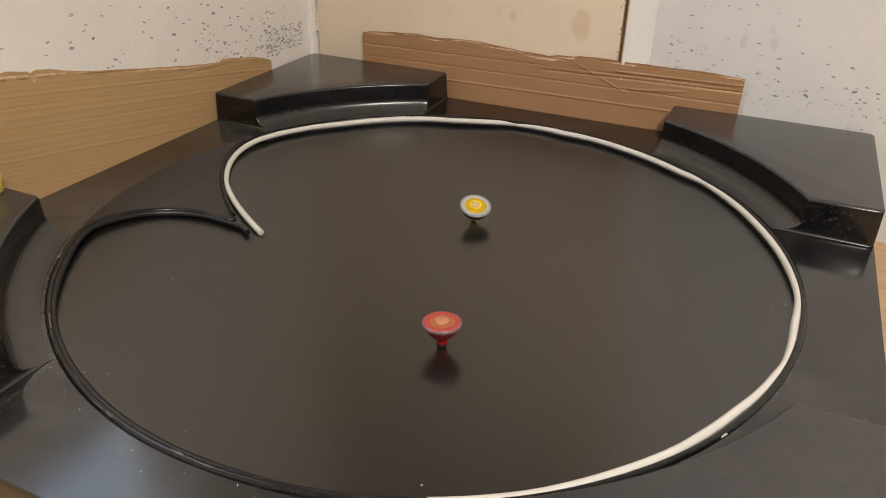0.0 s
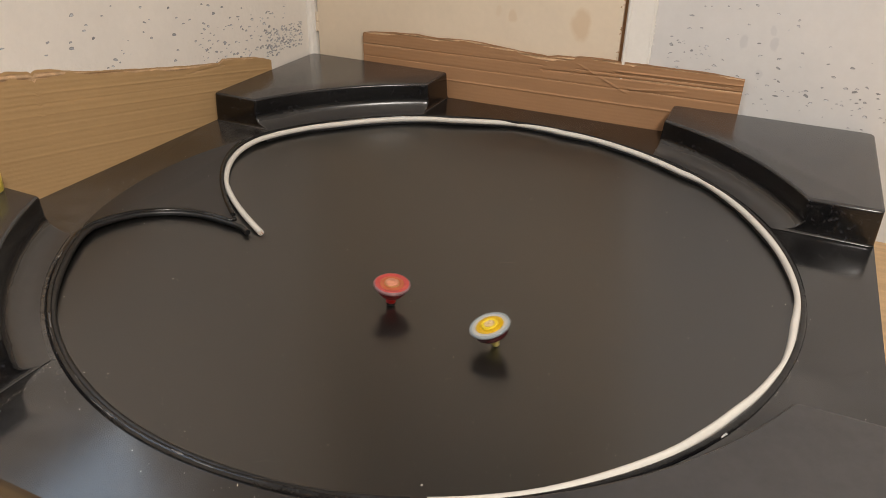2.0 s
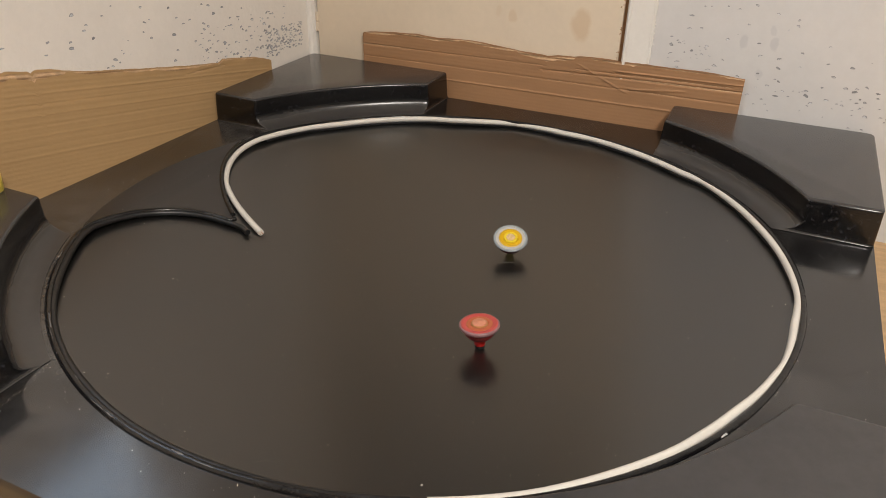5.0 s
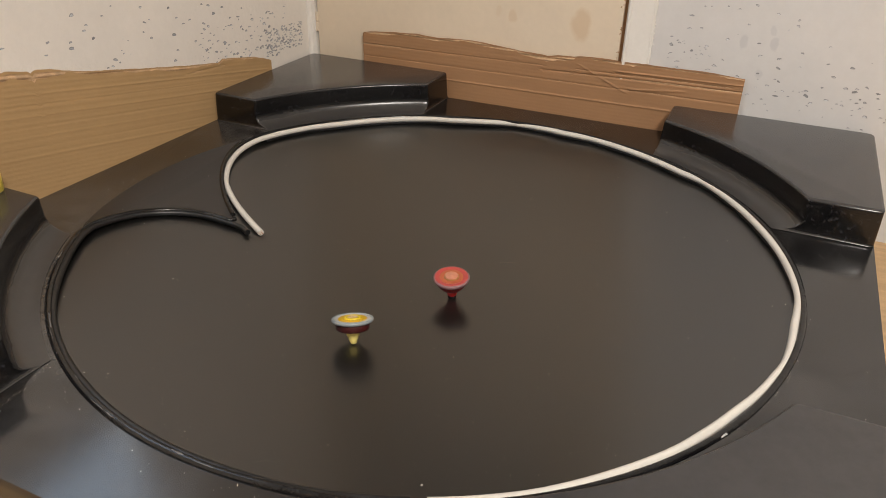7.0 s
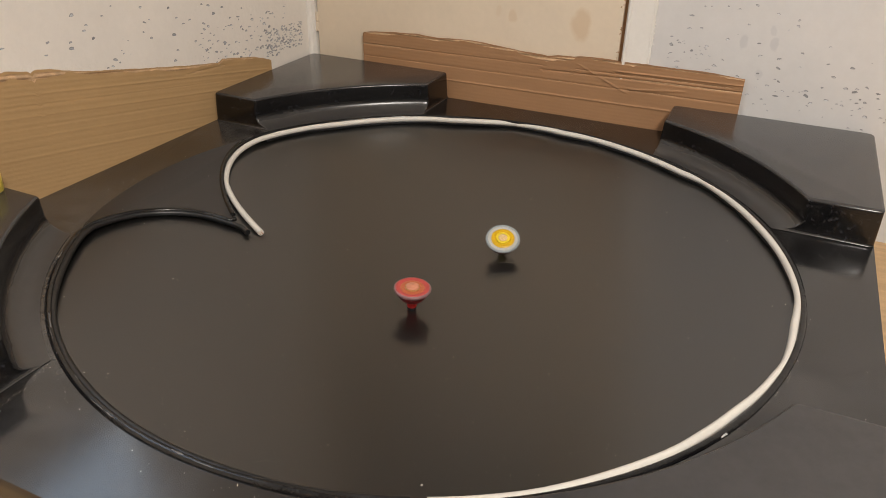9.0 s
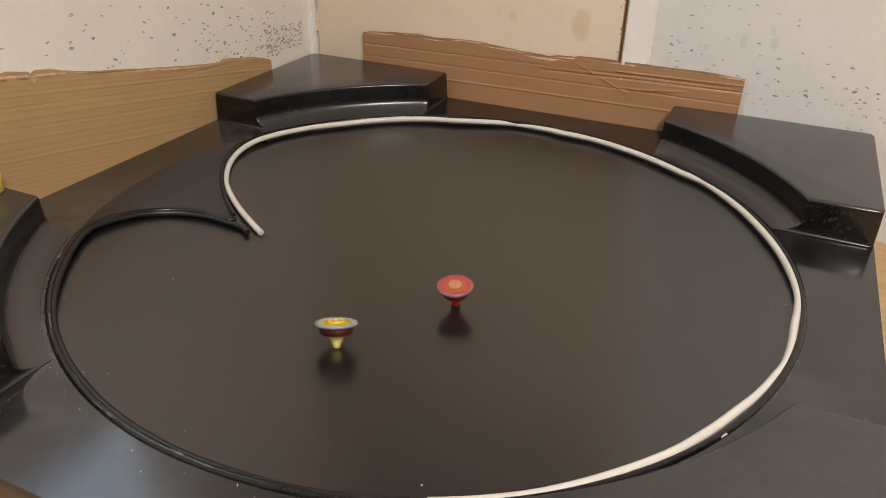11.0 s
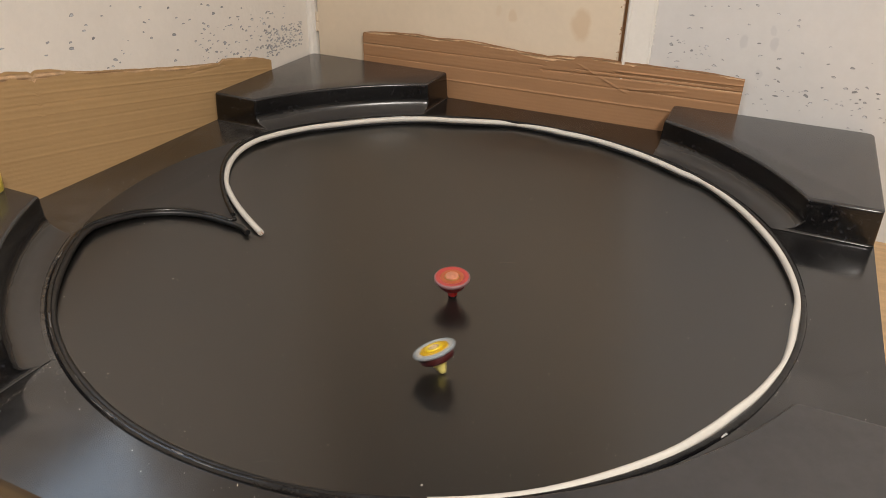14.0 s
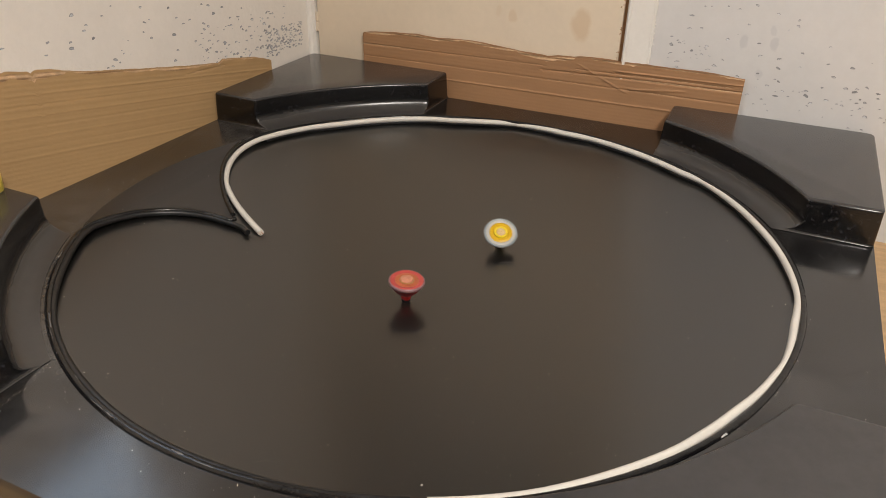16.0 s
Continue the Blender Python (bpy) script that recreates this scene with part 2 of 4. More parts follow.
def cardboard(name, colour, pale):
    """Kraft paper with faint flute lines along its length (object x) and fibres."""
    m = material(name, colour, 0.75, vary=0.06, scale=7, grain=0.14, grain_scale=260, stretch=(0.5, 1, 1))
    t = m.node_tree
    b = t.nodes["Principled BSDF"]
    at = t.nodes.new("ShaderNodeTexCoord")
    w = t.nodes.new("ShaderNodeTexWave")
    w.wave_type, w.bands_direction = "BANDS", "Z"
    w.inputs["Scale"].default_value, w.inputs["Distortion"].default_value = 46.0, 0.12
    w.inputs["Detail"].default_value, w.inputs["Detail Scale"].default_value = 2.0, 0.6
    t.links.new(at.outputs["Object"], w.inputs["Vector"])
    base = b.inputs["Base Color"].links[0].from_socket
    mix = t.nodes.new("ShaderNodeMix")
    mix.data_type, mix.blend_type = "RGBA", "MIX"
    k = t.nodes.new("ShaderNodeMath")
    k.operation = "MULTIPLY"
    k.inputs[1].default_value = 0.09
    t.links.new(w.outputs["Fac"], k.inputs[0])
    t.links.new(k.outputs[0], mix.inputs["Factor"])
    t.links.new(base, mix.inputs[6])
    mix.inputs[7].default_value = (*pale, 1)
    t.links.new(mix.outputs[2], b.inputs["Base Color"])
    old = b.inputs["Normal"].links[0].from_node
    bump = node(m, "ShaderNodeBump", Strength=0.10, Distance=0.001)
    t.links.new(w.outputs["Fac"], bump.inputs["Height"])
    t.links.new(old.outputs["Normal"], bump.inputs["Normal"])
    t.links.new(bump.outputs["Normal"], b.inputs["Normal"])
    return m


KRAFT_TAN = cardboard("tan_cardboard", (0.425, 0.272, 0.125), (0.50, 0.335, 0.175))
KRAFT_BROWN = cardboard("brown_cardboard", (0.34, 0.184, 0.088), (0.42, 0.24, 0.125))
KRAFT_CORE = material("torn_cardboard_core", (0.50, 0.33, 0.19), 0.85, vary=0.3, scale=60, grain=0.5, grain_scale=400)


# ---- mesh helpers ----
def part(name, bm, mat, parent=None, label="", smooth=True, bevel=0.0, segments=2):
    """Links a bmesh as one mesh object under a thing or a part."""
    bmesh.ops.recalc_face_normals(bm, faces=bm.faces)
    me = bpy.data.meshes.new(name)
    bm.to_mesh(me)
    bm.free()
    me.materials.append(mat)
    for f in me.polygons:
        f.use_smooth = smooth
    ob = new(name, me)
    if smooth:
        me.set_sharp_from_angle(angle=radians(50))
    if bevel:
        mod = ob.modifiers.new("rounded_edges", "BEVEL")
        mod.width, mod.segments, mod.limit_method, mod.angle_limit = bevel, segments, "ANGLE", radians(35)
    if parent:
        ob.parent = parent
    if label:
        ob["label"] = label
    return ob


def add_box(bm, lo, hi):
    m = Matrix.Translation([(a + b) / 2 for a, b in zip(lo, hi)]) @ Matrix.Diagonal([b - a for a, b in zip(lo, hi)] + [1])
    bmesh.ops.create_cube(bm, size=1.0, matrix=m)
    return bm


def box(lo, hi):
    return add_box(bmesh.new(), lo, hi)


def lathe(profile, steps=56):
    """A turned body from (radius, height) pairs."""
    bm = bmesh.new()
    rings = []
    for r, z in profile:
        if r < 1e-6:
            rings.append([bm.verts.new((0, 0, z))])
        else:
            rings.append([bm.verts.new((r * math.cos(a), r * math.sin(a), z))
                          for a in (2 * math.pi * i / steps for i in range(steps))])
    for a, b in zip(rings, rings[1:]):
        for i in range(steps):
            j = (i + 1) % steps
            if len(a) == 1 and len(b) == 1:
                continue
            if len(a) == 1:
                bm.faces.new((a[0], b[i], b[j]))
            elif len(b) == 1:
                bm.faces.new((a[i], a[j], b[0]))
            else:
                bm.faces.new((a[i], a[j], b[j], b[i]))
    bmesh.ops.remove_doubles(bm, verts=bm.verts, dist=1e-6)
    return bm


def tube(path, radius, sides=10, wobble=0.0, seed=0, flat=1.0):
    """A hose along a list of points, with capped ends; wobble varies its thickness."""
    bm = bmesh.new()
    rings = []
    for i, c in enumerate(path):
        d = (path[min(i + 1, len(path) - 1)] - path[max(i - 1, 0)]).normalized()
        s = d.cross(Vector((0, 0, 1))).normalized()
        u = s.cross(d)
        r = radius * (1 + wobble * noise.noise(Vector((i * 0.13, seed, 0))))
        rings.append([bm.verts.new(c + s * (r * math.cos(a)) + u * (flat * r * math.sin(a)))
                      for a in (2 * math.pi * k / sides for k in range(sides))])
    for a, b in zip(rings, rings[1:]):
        for k in range(sides):
            bm.faces.new((a[k], a[(k + 1) % sides], b[(k + 1) % sides], b[k]))
    bm.faces.new(rings[0][::-1])
    bm.faces.new(rings[-1])
    return bm


def bezier(p, steps):
    out = []
    for i in range(steps + 1):
        u = i / steps
        w = ((1 - u) ** 3, 3 * u * (1 - u) ** 2, 3 * u * u * (1 - u), u ** 3)
        out.append(Vector((sum(a * q[0] for a, q in zip(w, p)), sum(a * q[1] for a, q in zip(w, p)), 0)))
    return out


def arc(radius, a0, a1, steps):
    return [MID + Vector((radius * math.cos(a), radius * math.sin(a), 0))
            for a in (radians(a0 + (a1 - a0) * i / steps) for i in range(steps + 1))]


def thing(name, label, category, group="", kind="", at=(0, 0, 0)):
    e = new(name)
    e.location = at
    e.empty_display_size = 0.05
    return tagged(e, label, category, group, kind)


# ---- room ----
BACK, LEFT = 0.006, -0.006       # faces of the two visible walls
ROOM_X, ROOM_Y, ROOM_TOP = 3.0, -3.2, 2.26
DOOR_TOP, DOOR_R, FRAME_R, ADDED_PANE_Z = 1.86, 0.662, 0.717, 0.445

floor = part("floor", box((-0.106, ROOM_Y - 0.1, FLOOR_Z - 0.05), (ROOM_X + 0.1, 0.106, FLOOR_Z)), FLOOR_WOOD)
tagged(floor, "light wooden floor under the black tray", "floor", kind="structure")
ceiling = part("ceiling", box((-0.106, ROOM_Y - 0.1, ROOM_TOP), (ROOM_X + 0.1, 0.106, ROOM_TOP + 0.1)), CEILING_PAINT)
tagged(ceiling, "plain white painted ceiling above the corner", "ceiling", kind="structure")

WIN_Y0, WIN_Y1, WIN_Z0, WIN_Z1 = -1.20, -0.60, 0.46, 1.34
bm = bmesh.new()
add_box(bm, (LEFT - 0.1, ROOM_Y, FLOOR_Z), (LEFT, WIN_Y0, ROOM_TOP))
add_box(bm, (LEFT - 0.1, WIN_Y1, FLOOR_Z), (LEFT, 0.106, ROOM_TOP))
add_box(bm, (LEFT - 0.1, WIN_Y0, FLOOR_Z), (LEFT, WIN_Y1, WIN_Z0))
add_box(bm, (LEFT - 0.1, WIN_Y0, WIN_Z1), (LEFT, WIN_Y1, ROOM_TOP))
bmesh.ops.remove_doubles(bm, verts=bm.verts, dist=1e-5)
wall_left = part("wall_left", bm, WALL_WARM, smooth=False)
tagged(wall_left, "warm white painted wall pitted with small grey chips", "wall", kind="structure")

bm = bmesh.new()
add_box(bm, (FRAME_R, BACK, FLOOR_Z), (ROOM_X, 0.106, ROOM_TOP))
add_box(bm, (LEFT, BACK, DOOR_TOP + 0.05), (FRAME_R, 0.106, ROOM_TOP))
wall_back = part("wall_back", bm, WALL_COOL, smooth=False)
tagged(wall_back, "white painted wall beside the door, pitted with grey chips", "wall", kind="structure")
wall_near = part("wall_near", box((-0.106, ROOM_Y - 0.1, FLOOR_Z), (ROOM_X + 0.1, ROOM_Y, ROOM_TOP)), ROOM_PAINT)
tagged(wall_near, "plain painted wall closing the room", "wall", kind="structure")
wall_right = part("wall_right", box((ROOM_X, ROOM_Y, FLOOR_Z), (ROOM_X + 0.1, 0.106, ROOM_TOP)), ROOM_PAINT)
tagged(wall_right, "plain painted wall closing the room", "wall", kind="structure")

window = thing("window_1", "white framed window letting in bluish daylight", "window", kind="structure")
bm = bmesh.new()
for lo, hi in (((WIN_Y0, WIN_Z0), (WIN_Y1, WIN_Z0 + 0.04)), ((WIN_Y0, WIN_Z1 - 0.04), (WIN_Y1, WIN_Z1)),
               ((WIN_Y0, WIN_Z0 + 0.04), (WIN_Y0 + 0.04, WIN_Z1 - 0.04)), ((WIN_Y1 - 0.04, WIN_Z0 + 0.04), (WIN_Y1, WIN_Z1 - 0.04))):
    add_box(bm, (LEFT - 0.075, lo[0], lo[1]), (LEFT - 0.035, hi[0], hi[1]))
part("window_frame", bm, TRIM_WHITE, window, smooth=False)
pane = part("pane", box((LEFT - 0.058, WIN_Y0 + 0.04, WIN_Z0 + 0.04), (LEFT - 0.053, WIN_Y1 - 0.04, WIN_Z1 - 0.04)), WINDOW_GLASS, window, smooth=False)
pane.visible_shadow = False

door = thing("door_1", "cream painted door, stained, with flaking edges; unseen dark pane added above", "door", kind="structure")
bm = bmesh.new()
add_box(bm, (0.014, 0.008, FLOOR_Z + 0.005), (DOOR_R, 0.046, ADDED_PANE_Z))
add_box(bm, (0.014, 0.008, ADDED_PANE_Z), (0.06, 0.046, DOOR_TOP))
add_box(bm, (DOOR_R - 0.017, 0.008, ADDED_PANE_Z), (DOOR_R, 0.046, DOOR_TOP))
add_box(bm, (0.06, 0.008, DOOR_TOP - 0.08), (DOOR_R - 0.017, 0.046, DOOR_TOP))
part("door_panel", bm, DOOR_CREAM, door, smooth=False)
# out of view; added so that the bowl's front reflects something dark
part("added_dark_pane", box((0.06, 0.02, ADDED_PANE_Z), (DOOR_R - 0.017, 0.026, DOOR_TOP - 0.08)), ADDED_GLASS, door, "unseen dark pane, added to darken the reflection in the bowl", smooth=False)
part("door_stop", box((DOOR_R, 0.016, FLOOR_Z), (0.6695, 0.046, DOOR_TOP)), GAP_DARK, door, "brown wooden door stop in the gap", smooth=False)
part("door_rebate", box((0.0, 0.046, FLOOR_Z), (FRAME_R, 0.104, DOOR_TOP + 0.05)), GAP_DARK, door, "dark brown gap behind the door", smooth=False)
part("door_frame", box((0.6695, 0.002, FLOOR_Z), (FRAME_R, 0.046, DOOR_TOP)), TRIM_WHITE, door, "white painted frame", bevel=0.002)
part("door_frame", box((LEFT, 0.003, FLOOR_Z), (0.010, 0.046, DOOR_TOP)), TRIM_WHITE, door, "white painted frame", bevel=0.002)
part("door_frame", box((LEFT, 0.002, DOOR_TOP), (FRAME_R, 0.046, DOOR_TOP + 0.05)), TRIM_WHITE, door, "white painted frame", bevel=0.002)
part("frame_bead", box((0.672, -0.001, FLOOR_Z), (0.677, 0.002, DOOR_TOP)), TRIM_WHITE, door, bevel=0.001)
for k, (z0, z1) in enumerate(((0.098, 0.118), (0.119, 0.139))):
    part("hinge_knuckle", box((0.0085, 0.0045, z0), (0.0155, 0.010, z1)), DOOR_CREAM, door, "overpainted hinge knuckle", bevel=0.002)

bead = [Vector((LEFT + 0.0005, 0.0035, FLOOR_Z + (ROOM_TOP - FLOOR_Z) * k / 60)) for k in range(61)]


def upright_bead(path, radius, sides, wobble, seed):
    """An uneven bead of caulk running straight up."""
    bm = bmesh.new()
    rings = []
    for i, c in enumerate(path):
        r = radius * (1 + wobble * noise.noise(Vector((i * 0.7, seed, 0.5))))
        rings.append([bm.verts.new((c.x + r * math.cos(a), c.y + r * math.sin(a), c.z)) for a in (2 * math.pi * k / sides for k in range(sides))])
    for a, b in zip(rings, rings[1:]):
        for k in range(sides):
            bm.faces.new((a[k], a[(k + 1) % sides], b[(k + 1) % sides], b[k]))
    bm.faces.new(rings[0][::-1])
    bm.faces.new(rings[-1])
    return bm


part("corner_bead", upright_bead(bead, 0.0075, 14, 0.12, 3), TRIM_WHITE, door, "thick white caulk bead in the corner")
part("caulk_seam", upright_bead([Vector((FRAME_R + 0.0005, 0.005, FLOOR_Z + 0.008 * k)) for k in range(250)], 0.0024, 8, 0.9, 8), TRIM_WHITE, door, "cracked caulk along the frame")

lamp = thing("ceiling_lamp", "round white ceiling lamp, lit", "lamp", at=(LAMP[0], LAMP[1], 2.2045))
part("diffuser", lathe([(0.0, 0.0), (0.29, 0.0), (0.315, 0.012), (0.32, 0.03), (0.0, 0.03)]), LAMP_GLOW, lamp)
part("base", lathe([(0.33, 0.03), (0.335, 0.055), (0.0, 0.055), (0.0, 0.03), (0.33, 0.03)]), TRIM_WHITE, lamp)

# ---- the tray ----
tray = thing("arena_tray", "black moulded plastic tray with raised corner blocks and round recess", "tray", at=(0, 0, FLOOR_Z))


def on_tray(ob):
    ob.matrix_parent_inverse = Matrix.Translation((0, 0, -FLOOR_Z))
    return ob


S = SIDE
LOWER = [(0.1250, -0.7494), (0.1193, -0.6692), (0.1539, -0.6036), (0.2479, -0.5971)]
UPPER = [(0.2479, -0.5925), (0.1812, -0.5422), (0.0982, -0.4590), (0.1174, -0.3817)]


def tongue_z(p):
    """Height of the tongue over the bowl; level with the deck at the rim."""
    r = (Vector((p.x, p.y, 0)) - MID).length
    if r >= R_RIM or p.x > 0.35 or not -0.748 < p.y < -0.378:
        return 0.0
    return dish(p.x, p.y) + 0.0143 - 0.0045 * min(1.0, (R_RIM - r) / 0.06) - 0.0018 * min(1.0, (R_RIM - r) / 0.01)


def rim_loop():
    """Outline of the recess: a circle with a pointed tongue of the deck running in from one side."""
    return arc(R_RIM, 157, -153, 150) + bezier(LOWER, 22)[1:] + bezier(UPPER, 24)[:-1]


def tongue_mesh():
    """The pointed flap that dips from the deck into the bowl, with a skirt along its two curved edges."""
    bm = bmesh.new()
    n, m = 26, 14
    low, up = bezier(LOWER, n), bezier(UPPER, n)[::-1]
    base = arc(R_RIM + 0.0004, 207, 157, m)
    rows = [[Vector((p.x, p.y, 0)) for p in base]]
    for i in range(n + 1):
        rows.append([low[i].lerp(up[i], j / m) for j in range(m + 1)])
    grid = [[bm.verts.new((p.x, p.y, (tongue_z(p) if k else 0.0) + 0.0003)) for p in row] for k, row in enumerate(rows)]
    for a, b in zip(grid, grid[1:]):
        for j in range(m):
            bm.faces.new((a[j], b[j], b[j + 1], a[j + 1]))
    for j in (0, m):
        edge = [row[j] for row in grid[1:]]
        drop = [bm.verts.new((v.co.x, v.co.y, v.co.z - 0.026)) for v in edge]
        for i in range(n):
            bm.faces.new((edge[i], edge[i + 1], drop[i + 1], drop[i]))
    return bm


def deck_mesh():
    bm = bmesh.new()
    rim = [bm.verts.new(p) for p in arc(R_RIM, 180, -180, 190)[:-1]]
    c, n = 0.02, 5
    outer = []
    for cx, cy, a0 in ((S - c, -c, 90), (S - c, -S + c, 0), (c, -S + c, -90), (c, -c, 180)):
        for i in range(n + 1):
            a = radians(a0 - 90 * i / n)
            outer.append(bm.verts.new((cx + c * math.cos(a), cy + c * math.sin(a), 0)))
    edges = [bm.edges.new((l[i], l[(i + 1) % len(l)])) for l in (rim, outer) for i in range(len(l))]
    bmesh.ops.triangle_fill(bm, use_beauty=True, use_dissolve=False, edges=edges, normal=(0, 0, 1))
    for loop, drops in ((outer, ((0.003, -0.0012), (0.006, -0.005), (0.007, -0.012), (0.010, FLOOR_Z))), (rim, ((-0.001, -0.003), (-0.001, -0.022)))):
        last = loop
        for out, z in drops:
            ring = []
            for v in loop:
                d = (v.co - MID).normalized() if loop is outer else Vector((0, 0, 0))
                ring.append(bm.verts.new((v.co.x + d.x * (out - 0.007 if loop is outer else 0), v.co.y + d.y * (out - 0.007 if loop is outer else 0), z)))
            for i in range(len(loop)):
                j = (i + 1) % len(loop)
                bm.faces.new((last[i], last[j], ring[j], ring[i]))
            last = ring
    return bm


on_tray(part("deck", deck_mesh(), DECK_BLACK, tray))


def surface_mesh():
    """The hollow round sheet that the tops run on, under the deck's edge."""
    bm = bmesh.new()
    rings, steps = 30, 120
    last = [bm.verts.new((MID.x, MID.y, dish(MID.x, MID.y)))]
    for k in range(1, rings + 1):
        r = (R_RIM + 0.006) * k / rings
        ring = []
        for i in range(steps):
            a = 2 * math.pi * i / steps
            x, y = MID.x + r * math.cos(a), MID.y + r * math.sin(a)
            ring.append(bm.verts.new((x, y, dish(x, y))))
        for i in range(steps):
            j = (i + 1) % steps
            bm.faces.new((last[0], ring[i], ring[j]) if len(last) == 1 else (last[i], ring[i], ring[j], last[j]))
        last = ring
    return bm


on_tray(part("playing_surface", surface_mesh(), PLAY_BLACK, tray, "satin black playing surface"))


def rounded(points, radius, steps=3):
    """The outline with its corners rounded where radius(i) says so."""
    out, n = [], len(points)
    for i in range(n):
        p, r = Vector(points[i]), radius(i)
        if not r:
            out.append(p)
            continue
        a, b = Vector(points[i - 1]) - p, Vector(points[(i + 1) % n]) - p
        a, b = p + a.normalized() * min(r, a.length * 0.48), p + b.normalized() * min(r, b.length * 0.48)
        for k in range(steps + 1):
            u = k / steps
            out.append(a * (1 - u) ** 2 + p * (2 * u * (1 - u)) + b * u * u)
    return out


def block_mesh():
    """A corner block: two straight outer sides, two end faces, a hollow front that sweeps down into a cove, all edges rounded."""
    bm = bmesh.new()
    fil, out, tall = 0.0045, 0.0012, BLOCK_H + 0.0008
    levels = []
    for k in range(9):
        t = math.pi / 2 * k / 8
        levels.append((0.023 * (1 - math.cos(t)), R_COVE + (R_BLOCK - out - R_COVE) * math.sin(t), -out))
    levels.append((tall - fil, R_BLOCK, -out))
    for k in range(1, 5):
        a = math.pi / 2 * k / 4
        levels.append((tall - fil + fil * math.sin(a), R_BLOCK, fil * (1 - math.cos(a)) - out))
    steps, loops = 28, []
    for z, r, i in levels:
        a = BLOCK_A + 0.0035 * (1 - z / BLOCK_H) + 0.0012 * max(0.0, 1 - z / 0.003) ** 2 - i
        r = r + i if z > 0.024 else r
        t0 = math.acos(max(-1, min(1, (S / 2 - a) / r)))     # where the arc meets the end face
        t1 = math.pi / 2 - t0
        i = max(i, 0.0)
        loop = [(i, i), (a, i)]
        for q in range(steps + 1):
            t = t0 + (t1 - t0) * q / steps
            loop.append((S / 2 - r * math.cos(t), S / 2 - r * math.sin(t)))
        loop.append((i, a))
        n = len(loop)
        soft = 0.004 if z > 0.004 else 0.0015
        loop = rounded(loop, lambda k: {0: 0.012, 1: 0.008, n - 1: 0.008, 2: soft, n - 2: soft}.get(k, 0))
        loops.append([bm.verts.new((p.x, p.y, z)) for p in loop])
    n = len(loops[0])
    for a, b in zip(loops, loops[1:]):
        for i in range(n):
            bm.faces.new((a[i], a[(i + 1) % n], b[(i + 1) % n], b[i]))
    bm.faces.new(loops[-1])
    bm.faces.new(loops[0][::-1])
    return bm


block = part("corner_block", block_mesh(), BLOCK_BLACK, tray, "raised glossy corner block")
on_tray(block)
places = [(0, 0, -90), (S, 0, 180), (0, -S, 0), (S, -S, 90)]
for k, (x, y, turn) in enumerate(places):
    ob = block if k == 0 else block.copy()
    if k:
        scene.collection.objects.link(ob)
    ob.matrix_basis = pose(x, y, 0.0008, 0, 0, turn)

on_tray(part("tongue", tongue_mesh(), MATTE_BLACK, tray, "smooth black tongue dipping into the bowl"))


# ---- hose and cables round the recess ----
def with_height(path, z):
    return [Vector((p.x, p.y, z + tongue_z(p))) for p in path]


def inset(path, d):
    out = []
    for i, p in enumerate(path):
        t = (path[min(i + 1, len(path) - 1)] - path[max(i - 1, 0)]).normalized()
        out.append(p + Vector((t.y, -t.x, 0)) * d)
    return out


def waver(path, amount, seed):
    return [p + (MID - p).normalized() * (amount * noise.noise(Vector((i * 0.07, seed, 3)))) for i, p in enumerate(path)]


def seal_path():
    """The seal lies in the recess where it is bare, and is pushed to the edge by the white cable."""
    loop = rim_loop()
    close, bare = with_height(loop, -0.0005), with_height(inset(loop, 0.0030), 0.0)
    return [c.lerp(b, min(1.0, max(0.0, (n - 108) / 8)) if n < 174 else max(0.0, 1 - (n - 174) / 12)) for n, (c, b) in enumerate(zip(close, bare))]


seal = thing("rubber_seal", "black rubber seal pressed into the edge of the recess", "seal")
strip = waver(seal_path(), 0.0012, 1)
for name, run, seed in (("rim_strip", strip[:152], 1), ("tongue_strip", strip[151:174], 4), ("tongue_strip", strip[174:], 6)):
    part(name, tube(run, 0.0040, 10, 0.18, seed), RUBBER, seal)
streak_rng = random.Random(12)
for k in range(16):        # thin streaks worn pale, with highlights painted in, along the bare stretch
    first = 117 + 34 * (k + streak_rng.random()) / 16
    span, lift, shift = streak_rng.uniform(0.7, 2.2), streak_rng.uniform(0.0030, 0.0037), streak_rng.uniform(-0.0016, 0.0012)
    line = []
    for q in range(14):
        at = first + span * q / 13
        p = strip[int(at)].lerp(strip[int(at) + 1], at - int(at))
        line.append(p + (MID - p).normalized() * (shift + 0.0005 * noise.noise(Vector((at * 3, k, 1)))) + Vector((0, 0, lift)))
    part("worn_glint_streak", tube(line, streak_rng.uniform(0.0003, 0.0008), 8, 1.6, k, 0.5), RUBBER_WORN_GLINT, seal, "pale worn streak with painted highlight")
# bends of the white cable: angle round the recess, radius
BENDS = [(156, 0.460), (151, 0.464), (144, 0.465), (137, 0.462), (124, 0.465), (116, 0.464), (110, 0.459), (104, 0.462), (96, 0.4705), (91, 0.469),
         (83, 0.464), (77, 0.468), (69, 0.465), (54, 0.463), (48, 0.4695), (38, 0.466), (28, 0.4635), (17, 0.4645), (7, 0.4665), (-2, 0.462),
         (-12, 0.4656), (-15, 0.4636), (-19, 0.4624), (-25, 0.4597), (-31, 0.4603), (-36, 0.4619), (-40, 0.4616), (-43, 0.4617), (-54, 0.4640), (-66, 0.4640)]


